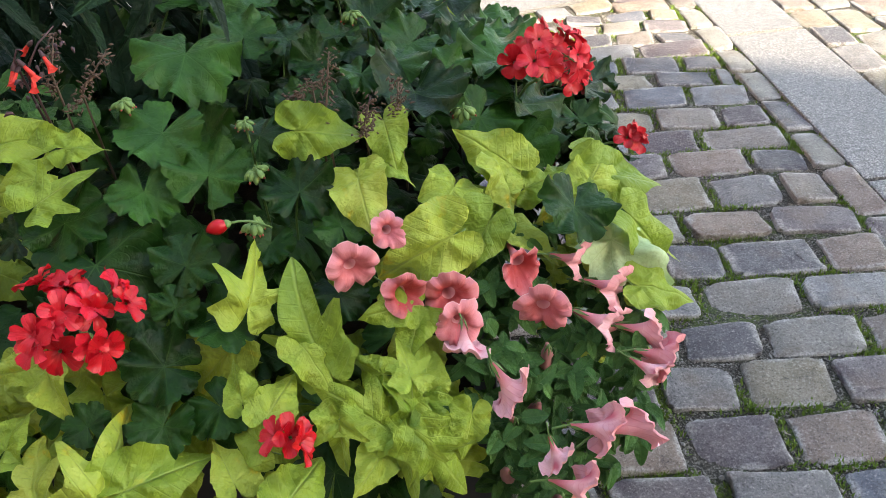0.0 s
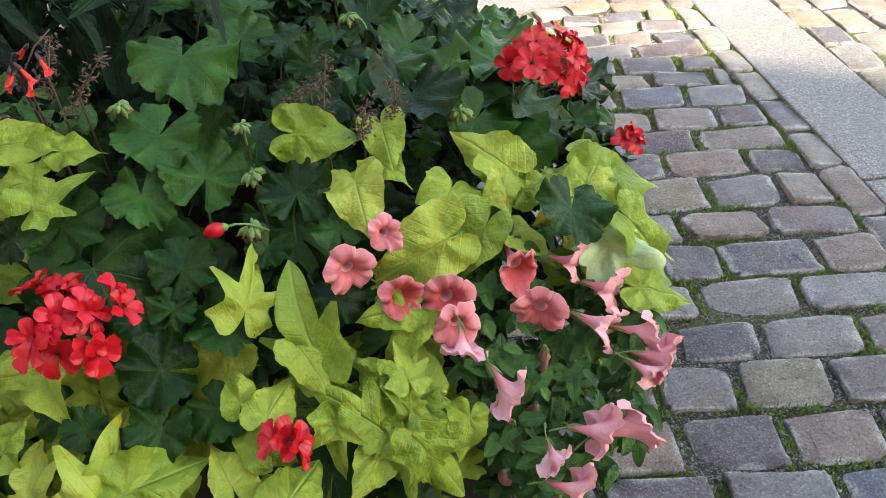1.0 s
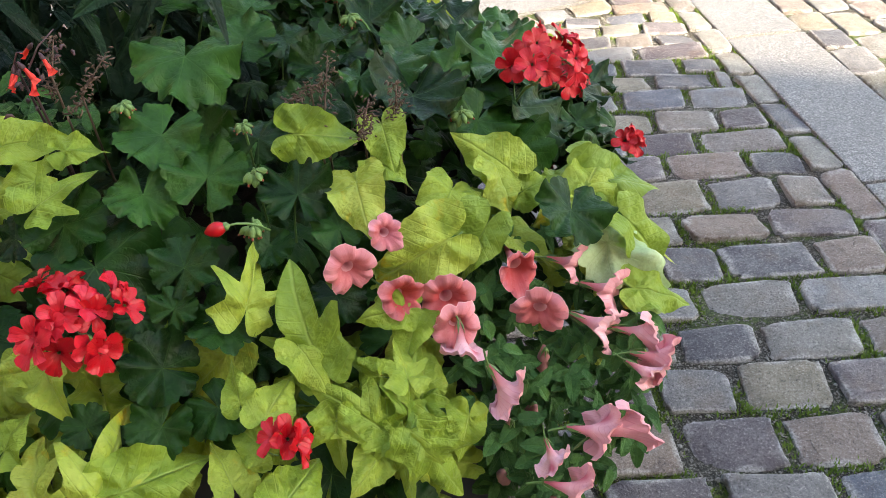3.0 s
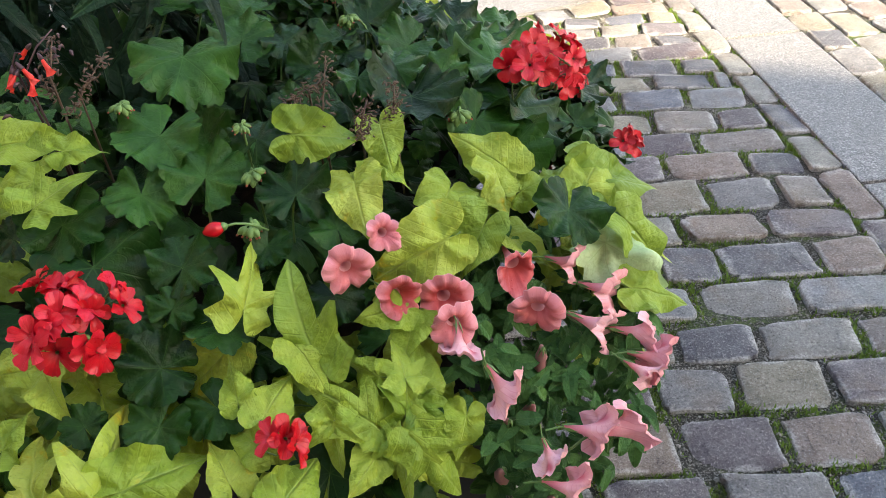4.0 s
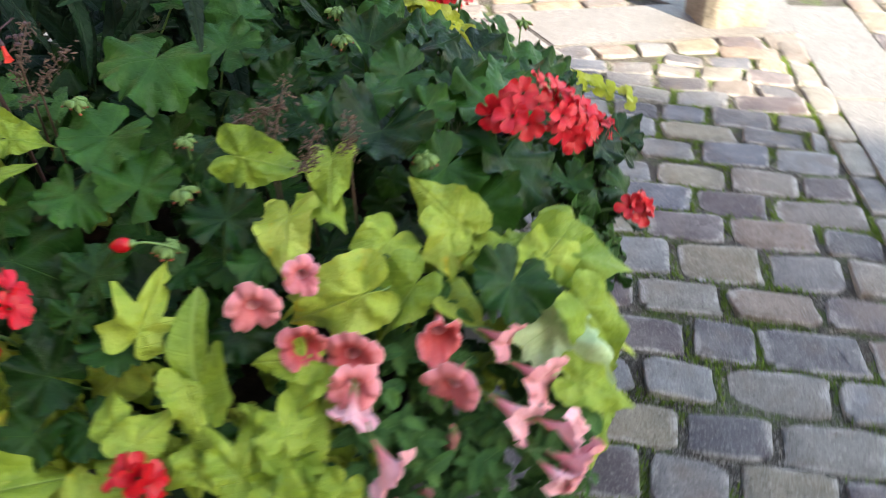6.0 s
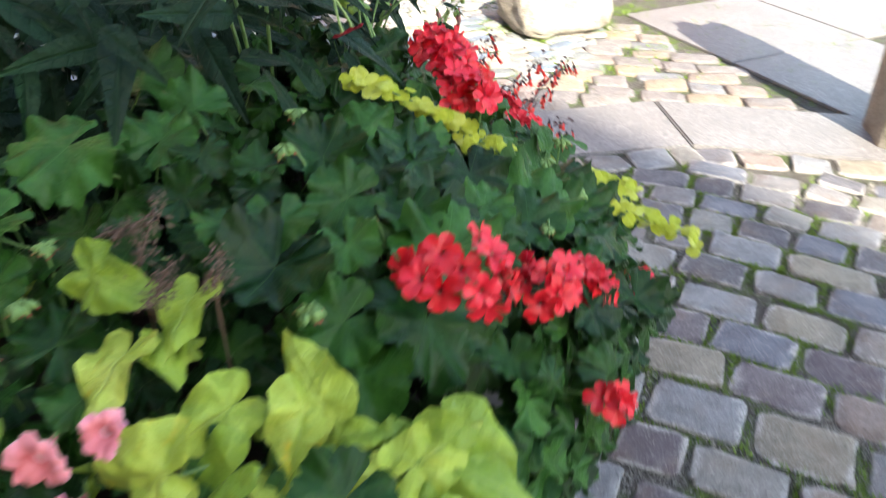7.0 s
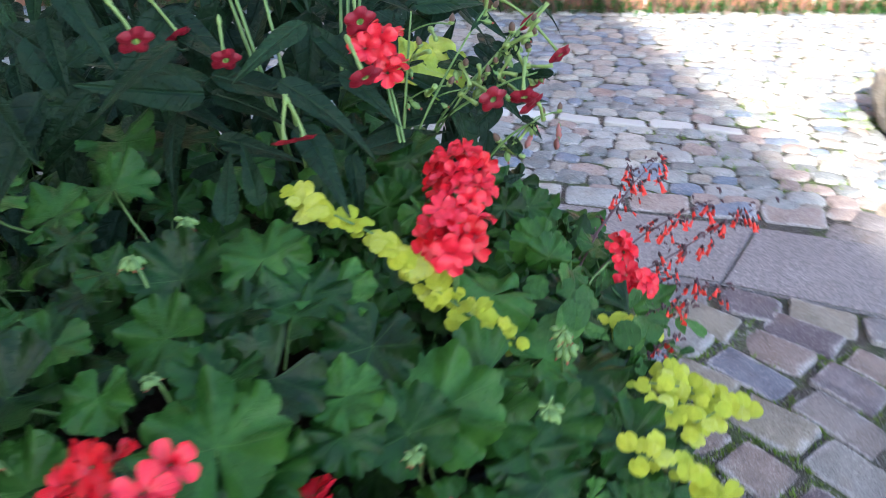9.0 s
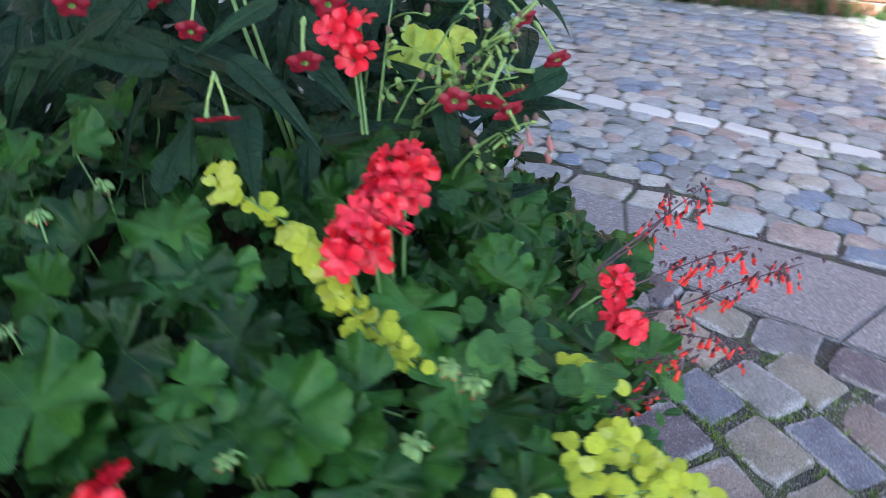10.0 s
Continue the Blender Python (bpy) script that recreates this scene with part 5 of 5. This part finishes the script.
def lay(x0, x1, y0, y1, spare, near):
    """One stone that fills the cell, less its joints."""
    cx, cy = (x0 + x1) / 2, (y0 + y1) / 2
    slope = math.degrees(math.atan((bow(cx + 0.02, cy) - bow(cx - 0.02, cy)) / 0.04))
    m = pose(cx, cy + bow(cx, cy), rng.uniform(-0.004, 0.004), rng.uniform(-1.2, 1.2), rng.uniform(-1.2, 1.2), slope + rng.uniform(-2.5, 2.5)) @ Matrix.Diagonal((x1 - x0 - 0.015 - rng.uniform(0, 0.009), y1 - y0 - 0.008 - rng.uniform(0, 0.008), DEPTH, 1))
    if near:
        ob = part("sett", rng.choice(SETTS), pavement)
        ob.matrix_world = m
    else:
        spare.append(m)


NEAR_EDGE = ((-2.76, 0.44), (-1.60, 1.52), (-0.97, 2.10), (-0.55, 2.47), (0.05, 2.94), (1.00, 3.22))
FAR_EDGE = ((-3.18, 0.52), (-1.95, 1.63), (-1.30, 2.22), (-0.72, 2.80), (-0.18, 3.28), (1.00, 3.62))


def slab_low(x):
    """The near edge of the slab band that closes the setts to the north."""
    return float(np.interp(x, [p[0] for p in NEAR_EDGE], [p[1] for p in NEAR_EDGE]))


# rows of setts: near and far edge, joints
SETT_ROWS = [
    (2.507, 2.607, (0.493, 0.684)),
    (2.385, 2.500, (0.450, 0.600, 0.808)),
    (2.265, 2.378, (0.445, 0.686)),
    (2.135, 2.255, (0.375, 0.555, 0.770)),
    (1.990, 2.108, (0.430, 0.633, 0.827)),
    (1.860, 1.974, (0.530, 0.735)),
    (1.734, 1.850, (0.400, 0.610, 0.842)),
    (1.577, 1.714, (0.470, 0.690, 0.876)),
    (1.445, 1.557, (0.380, 0.582, 0.798)),
    (1.300, 1.424, (0.495, 0.643, 0.867)),
    (1.173, 1.284, (0.550, 0.777)),
    (1.043, 1.147, (0.470, 0.645, 0.857)),
    (0.912, 1.032, (0.400, 0.559, 0.745, 0.930)),
    (0.778, 0.897, (0.420, 0.607, 0.790, 0.970)),
]
spare = []
rows = [(y0 - 0.005, y1 + 0.005, list(js)) for y0, y1, js in SETT_ROWS]
y = 2.612
while y < 3.6:
    h = rng.uniform(0.095, 0.13)
    rows.append((y, y + h, []))
    y += h
y = 0.772
while y > -3.6:
    h = rng.uniform(0.115, 0.145)
    rows.append((y - h, y, []))
    y -= h
JOINTS = []
for y0, y1, js in rows:
    js = sorted(js)
    if not js:
        js = [rng.uniform(0.4, 0.5)]
    end = band_x((y0 + y1) / 2) - 0.046
    while js[-1] < end - 0.26:
        js.append(js[-1] + rng.uniform(0.15, 0.21))
    js.append(end)
    while js[0] > -3.4:
        js.insert(0, js[0] - rng.uniform(0.14, 0.22))
    for a, b in zip(js, js[1:]):
        cx, cy = (a + b) / 2, (y0 + y1) / 2
        yy = cy + bow(cx, cy)
        if yy > slab_low(cx) - 0.175 + 0.02 * rng.random():
            continue
        if PX0 + 0.1 < cx < PX1 - 0.1 and PY0 + 0.1 < yy < PY1 - 0.1:
            continue
        lay(a, b, y0, y1, spare, cx > -0.55 and 0.55 < yy < 2.9)
        if cx > -0.6 and yy > 0.4:
            JOINTS.append((a, b, y0, y1))
# course of setts along the slab band
for i in range(5):
    a, b = Vector(NEAR_EDGE[i]), Vector(NEAR_EDGE[i + 1])
    d = (b - a).normalized()
    t, full = 0.0, (b - a).length
    while t < full - 0.06:
        l = min(rng.uniform(0.14, 0.2), full - t)
        c = a + d * (t + l / 2) + Vector((d.y, -d.x)) * 0.068
        t += l
        if c.x > 0.93:
            continue
        part("sett", rng.choice(SETTS), pavement).matrix_world = pose(c.x, c.y, 0, 0, 0, math.degrees(math.atan2(d.y, d.x)) + rng.uniform(-3, 3)) @ Matrix.Diagonal((l - 0.014, 0.118, DEPTH, 1))
# soldier course along the slab
SOLDIERS = (1.29, 1.50, 1.725, 1.93, 2.135, 2.335, 2.53)
ends = [1.29 - 0.2 * k for k in range(24, 0, -1)] + list(SOLDIERS) + [2.53 + 0.2 * k for k in range(1, 4)]
for y0, y1 in zip(ends, ends[1:]):
    y = (y0 + y1) / 2
    ob = part("sett", rng.choice(SETTS), pavement)
    ob.matrix_world = pose(band_x(y) + rng.uniform(-0.003, 0.003), y, 0, 0, 0, 4.3 + rng.uniform(-3, 3)) @ Matrix.Diagonal((0.088, y1 - y0 - 0.016, DEPTH, 1))
# setts beyond the slab, and in the sun to the north
for x0 in np.arange(1.352, 4.4, 0.135):
    y = -3.4 + rng.uniform(0, 0.2)
    while y < 5.5:
        h = rng.uniform(0.15, 0.24)
        m = pose(x0 + 0.063 - 0.075 * (y + h / 2 - 2.1), y + h / 2, rng.uniform(-0.004, 0.004), 0, 0, 4.3 + rng.uniform(-3, 3)) @ Matrix.Diagonal((0.122, h - 0.016, DEPTH, 1))
        if x0 < 1.85 and y < 3.3 and y > 1.6:
            part("sett", rng.choice(SETTS), pavement).matrix_world = m
        else:
            spare.append(m)
        y += h


def slab_high(x):
    return float(np.interp(x, [p[0] for p in FAR_EDGE], [p[1] for p in FAR_EDGE]))


def band_north(x):
    """Far edge of the sunny setts."""
    return 3.83 - 0.76 * x


for k in range(26):
    x = -0.62
    while x < 1.05:
        w = rng.uniform(0.14, 0.21)
        cx = x + w / 2
        cy = slab_high(cx) + 0.062 + k * 0.122
        if cy < band_north(cx) - 0.05:
            spare.append(pose(cx, cy, rng.uniform(-0.004, 0.004), 0, 0, 23 + rng.uniform(-3, 3)) @ Matrix.Diagonal((w * 1.09 - 0.012, 0.108, DEPTH, 1)))
        x += w


def joined(name, shapes, poses, mat, label, category):
    """Far stones, too many to tell apart, as one mesh."""
    verts, faces = [], []
    pick = random.Random(3)
    for m in poses:
        v, f = pick.choice(shapes)
        n = len(verts)
        verts += [tuple(m @ Vector(p)) for p in v]
        faces += [tuple(i + n for i in g) for g in f]
    return tagged(new(name, mesh(name, verts, faces, [mat])), label, category, kind="stuff")


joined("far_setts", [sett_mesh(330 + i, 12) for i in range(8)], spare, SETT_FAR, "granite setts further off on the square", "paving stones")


# slabs
def slab(x, y, w, l, turn, label="long grey granite slab set flush in the paving"):
    ob = part("slab", box_mesh("slab", (w, l, 0.06), SLAB_STONE, 0.008), pavement)
    ob.matrix_world = pose(x, y, -0.057, 0, 0, turn)
    ob["label"] = label


y = 2.64
for l in (0.98, 1.05, 0.98, 1.1, 1.0, 1.1):
    slab(1.202 - 0.075 * (y - l / 2 - 2.1), y - l / 2, 0.285, l - 0.008, 4.3)
    y -= l
slab(1.128, 3.09, 0.285, 0.88, 4.3)
for i in range(5):
    corners = []
    for edge, s0 in ((NEAR_EDGE, 0.0), (NEAR_EDGE, 0.992), (FAR_EDGE, 0.992), (FAR_EDGE, 0.0)):
        corners.append(Vector(edge[i]).lerp(Vector(edge[i + 1]), s0 + 0.003))
    bm = bmesh.new()
    low = [bm.verts.new((c.x, c.y, -0.05)) for c in corners]
    high = [bm.verts.new((c.x, c.y, 0.002)) for c in corners]
    bm.faces.new(high)
    for j in range(4):
        bm.faces.new((low[j], low[(j + 1) % 4], high[(j + 1) % 4], high[j]))
    bmesh.ops.bevel(bm, geom=[e for e in bm.edges if e.verts[0] in high and e.verts[1] in high], offset=0.006, segments=2, affect="EDGES")
    me = bpy.data.meshes.new("slab")
    bm.to_mesh(me)
    bm.free()
    me.materials.append(SLAB_STONE)
    part("slab", me, pavement, "long grey granite slab set flush in the paving")
for i in range(5):
    for j in range(3):
        s, t = -1.2 + i * 0.8, 0.42 + j * 0.8
        d, e = Vector((0.796, -0.605)), Vector((0.605, 0.796))
        c = Vector((0.0, 3.83)) + d * s + e * t
        if c.x > 0.62 or c.x < -0.6:
            continue
        slab(c.x, c.y, 0.79, 0.79, math.degrees(math.atan2(d.y, d.x)), "broad pale paving slab in the sun")


# round field stones west of the slab band
def pebble_shape(seed, n=12):
    r = random.Random(seed)
    e = [r.uniform(-0.09, 0.09) for _ in range(4)]
    q = [r.uniform(0, 6.28) for _ in range(4)]
    verts, faces = [], []
    for scale, z in ((1.0, -1.0), (1.0, -0.3), (0.965, -0.10), (0.84, 0.0), (0.45, 0.035)):
        for j in range(n):
            a = 2 * math.pi * j / n
            k = 0.5 * scale * (1 + sum(w * math.sin((i + 2) * a + p) for i, (w, p) in enumerate(zip(e, q))))
            c, t = math.cos(a), math.sin(a)
            verts.append((k * math.copysign(abs(c) ** 0.72, c), k * math.copysign(abs(t) ** 0.72, t), z))
    for i in range(4):
        faces += [(i * n + j, i * n + (j + 1) % n, (i + 1) * n + (j + 1) % n, (i + 1) * n + j) for j in range(n)]
    faces.append(tuple(range(4 * n, 5 * n)))
    return verts, faces


FIELDS = [mesh("cobble", *pebble_shape(400 + i), [FIELD_STONE]) for i in range(12)]
far_field, near_field = [], []
u, w = Vector((0.674, 0.739)), Vector((-0.739, 0.674))
origin = Vector((-1.165, 2.53))
for k in range(62):
    s = -5.0 + rng.uniform(0, 0.1)
    step = 0.076 + 0.009 * math.sin(k * 1.7)
    t = 0.015 + k * 0.080
    while s < 4.6:
        l = rng.uniform(0.065, 0.135)
        c = origin + u * (s + l / 2) + w * (t + rng.uniform(-0.014, 0.014))
        s += l
        if c.x > -0.90 and c.y > band_north(c.x) - 0.1:
            continue
        if c.x > -0.60 and c.y > 2.9 or c.y < slab_high(c.x) + 0.20:
            continue
        if c.x > -0.55 or 0.585 < t < 0.67 and c.x < -1.3:
            continue
        m = pose(c.x, c.y, rng.uniform(-0.006, 0.006), rng.uniform(-3, 3), rng.uniform(-3, 3), math.degrees(math.atan2(u.y, u.x)) + rng.uniform(-18, 18)) @ Matrix.Diagonal((l * rng.uniform(0.96, 1.12), step * rng.uniform(0.95, 1.25), 0.05, 1))
        (near_field if t < 1.0 and -0.6 < s < 1.3 else far_field).append(m)
cobbles = tagged(new("cobble_paving"), "round grey and reddish field stones set close together", "cobbles", kind="structure")
for m in near_field[:300]:
    part("cobble", rng.choice(FIELDS), cobbles).matrix_world = m
joined("far_cobbles", [pebble_shape(430 + i, 10) for i in range(8)], far_field + near_field[300:], FIELD_FAR_LIT, "round field stones further off on the square", "cobbles")
# border stones beside the slab and the white line
BORDER = [mesh("border_stone", *sett_mesh(450 + i), [FIELD_STONE]) for i in range(5)]
WHITE = [mesh("white_stone", *sett_mesh(460 + i), [WHITE_STONE]) for i in range(3)]
line = math.degrees(math.atan2(u.y, u.x))
for k in range(16):
    c = origin + u * (-1.9 + 0.21 * k) + w * -0.042
    if c.x < -0.62:
        part("border_stone", rng.choice(BORDER), cobbles).matrix_world = pose(c.x, c.y, 0.002, 0, 0, line + rng.uniform(-2, 2)) @ Matrix.Diagonal((0.195, 0.11, 0.05, 1))
    c = origin + u * (-1.6 + 0.185 * k) + w * 0.627
    if c.x < -1.3:
        part("white_stone", rng.choice(WHITE), cobbles, "white painted marking stone").matrix_world = pose(c.x, c.y, 0.006, 0, 0, line + rng.uniform(-3, 3)) @ Matrix.Diagonal((0.168, 0.07, 0.05, 1))


# low brick wall at the far side of the cobbles
def brick_wall():
    wall = tagged(new("garden_wall"), "old orange brick wall at the edge of the square", "wall", kind="structure")
    wall.matrix_world = pose(-3.46, 3.25, 0, 0, 0, 57)
    core = part("wall_core", box_mesh("wall_core", (9.0, 0.2, 2.4), MORTAR, 0), wall)
    core.location = (1.0, 0.11, 0)
    shape = box_mesh("brick", (0.228, 0.02, 0.058), BRICK, 0.004, 1)
    for row in range(3):
        for k in range(36):
            part("brick", shape, wall).location = (-3.3 + 0.24 * k + 0.12 * (row % 2), 0.004, 0.006 + row * 0.07)
    rest = Build()
    for row in range(3, 33):
        for k in range(36):
            x, z = -3.3 + 0.24 * k + 0.12 * (row % 2), 0.006 + row * 0.07
            rest.add([(x + a, b, z + c) for a in (-0.114, 0.114) for b in (-0.006, 0.014) for c in (0, 0.058)], [(0, 1, 3, 2), (0, 4, 5, 1), (4, 6, 7, 5), (1, 5, 7, 3), (0, 2, 6, 4)])
    ob = part("upper_bricks", rest.done("upper_bricks", [BRICK], False), wall)
    ob["kind"] = "stuff"


brick_wall()

# weeds along the foot of the wall
weeds = Build()
along, off = Vector((math.cos(radians(57)), math.sin(radians(57)), 0)), Vector((math.sin(radians(57)), -math.cos(radians(57)), 0))
for i in range(2600):
    foot = Vector((-3.46, 3.25, 0)) + along * rng.uniform(-2.5, 4.5) + off * (0.02 + abs(rng.gauss(0, 0.035)))
    a, h = rng.uniform(0, 6.28), rng.uniform(0.03, 0.13)
    d = Vector((math.cos(a), math.sin(a), 0))
    t = Vector((-d.y, d.x, 0)) * rng.uniform(0.003, 0.008)
    tip = foot + d * h * rng.uniform(0.2, 0.8) + Vector((0, 0, h))
    mid = foot.lerp(tip, 0.5) + Vector((0, 0, h * 0.15))
    weeds.add([foot - t * 0.5, foot + t * 0.5, mid + t, mid - t, tip], [(0, 1, 2, 3), (3, 2, 4)], None, 1 if rng.random() < 0.4 else 0)
tagged(new("wall_weeds", weeds.done("wall_weeds", [SALVIA_LEAF, DRY_BROWN])), "green weeds and brown dry leaves along the brick wall", "weeds", kind="stuff")

# moss, grass and grit in the joints
def joint_point(wide):
    """A point in a joint: along a row's edge, or between two stones of a row."""
    a, b, y0, y1 = rng.choice(JOINTS)
    if rng.random() < 0.6:
        x, y = rng.uniform(a, b), y0 + rng.gauss(0, wide)
    else:
        x, y = a + rng.gauss(0, wide), rng.uniform(y0, y1)
    return x, y + bow(x, y)


blades = Build()
for i in range(21000):
    x, y = joint_point(0.006)
    if i % 9 == 0:
        y = rng.uniform(0.4, 3.0)
        x = band_x(y) + rng.gauss(0, 0.004) + rng.choice((-0.046, 0.046))
    if noise.noise(Vector((x * 5.0, y * 5.0, 1.0))) < rng.uniform(-0.22, 0.2) or PX0 < x < PX1 and PY0 < y < PY1:
        continue
    for _ in range(3):
        a, h = rng.uniform(0, 6.28), rng.uniform(0.005, 0.015)
        d = Vector((math.cos(a), math.sin(a), 0))
        p = Vector((x + rng.gauss(0, 0.003), y + rng.gauss(0, 0.003), -0.012))
        t = Vector((-d.y, d.x, 0)) * rng.uniform(0.0009, 0.002)
        tip = p + d * h * rng.uniform(0.2, 0.9) + Vector((0, 0, h))
        mid = p.lerp(tip, 0.5) + Vector((0, 0, h * 0.15))
        blades.add([p - t, p + t, mid + t * 0.8, mid - t * 0.8, tip], [(0, 1, 2, 3), (3, 2, 4)])
for i in range(5200):
    x, y = rng.uniform(-1.5, 1.0), rng.uniform(3.0, 4.9)
    if i % 3 == 0:
        x, y = -0.86 + rng.gauss(0, 0.30), 3.92 + rng.gauss(0, 0.28)
    if y < slab_high(x) + 0.06 or noise.noise(Vector((x * 4.0, y * 4.0, 3.0))) < rng.uniform(-0.05, 0.35):
        continue
    for _ in range(4):
        a, h = rng.uniform(0, 6.28), rng.uniform(0.008, 0.024)
        d = Vector((math.cos(a), math.sin(a), 0))
        p = Vector((x + rng.gauss(0, 0.006), y + rng.gauss(0, 0.006), -0.008))
        t = Vector((-d.y, d.x, 0)) * rng.uniform(0.0016, 0.0034)
        tip = p + d * h * rng.uniform(0.3, 1.0) + Vector((0, 0, h))
        blades.add([p - t, p + t, tip], [(0, 1, 2)])
tagged(new("joint_grass", blades.done("joint_grass", [MOSS])), "short green moss and grass in the paving joints", "moss", kind="stuff")
grit = Build()
OCTA = [(1, 0, 0), (0, 1, 0), (-1, 0, 0), (0, -1, 0), (0, 0, 1), (0.2, 0.1, -1)]
for i in range(13000):
    x, y = joint_point(0.008)
    r = rng.uniform(0.0010, 0.0030) * (2.0 if rng.random() < 0.04 else 1)
    z = -0.009
    sq = (rng.uniform(0.7, 1.3), rng.uniform(0.7, 1.3), rng.uniform(0.5, 0.9))
    grit.add([(x + a * r * sq[0], y + b * r * sq[1], z + c * r * sq[2]) for a, b, c in OCTA], [(0, 1, 4), (1, 2, 4), (2, 3, 4), (3, 0, 4), (1, 0, 5), (2, 1, 5), (3, 2, 5), (0, 3, 5)])
tagged(new("joint_grit", grit.done("joint_grit", [PEBBLE], False)), "pale grey grit lying in the paving joints", "grit", kind="stuff")
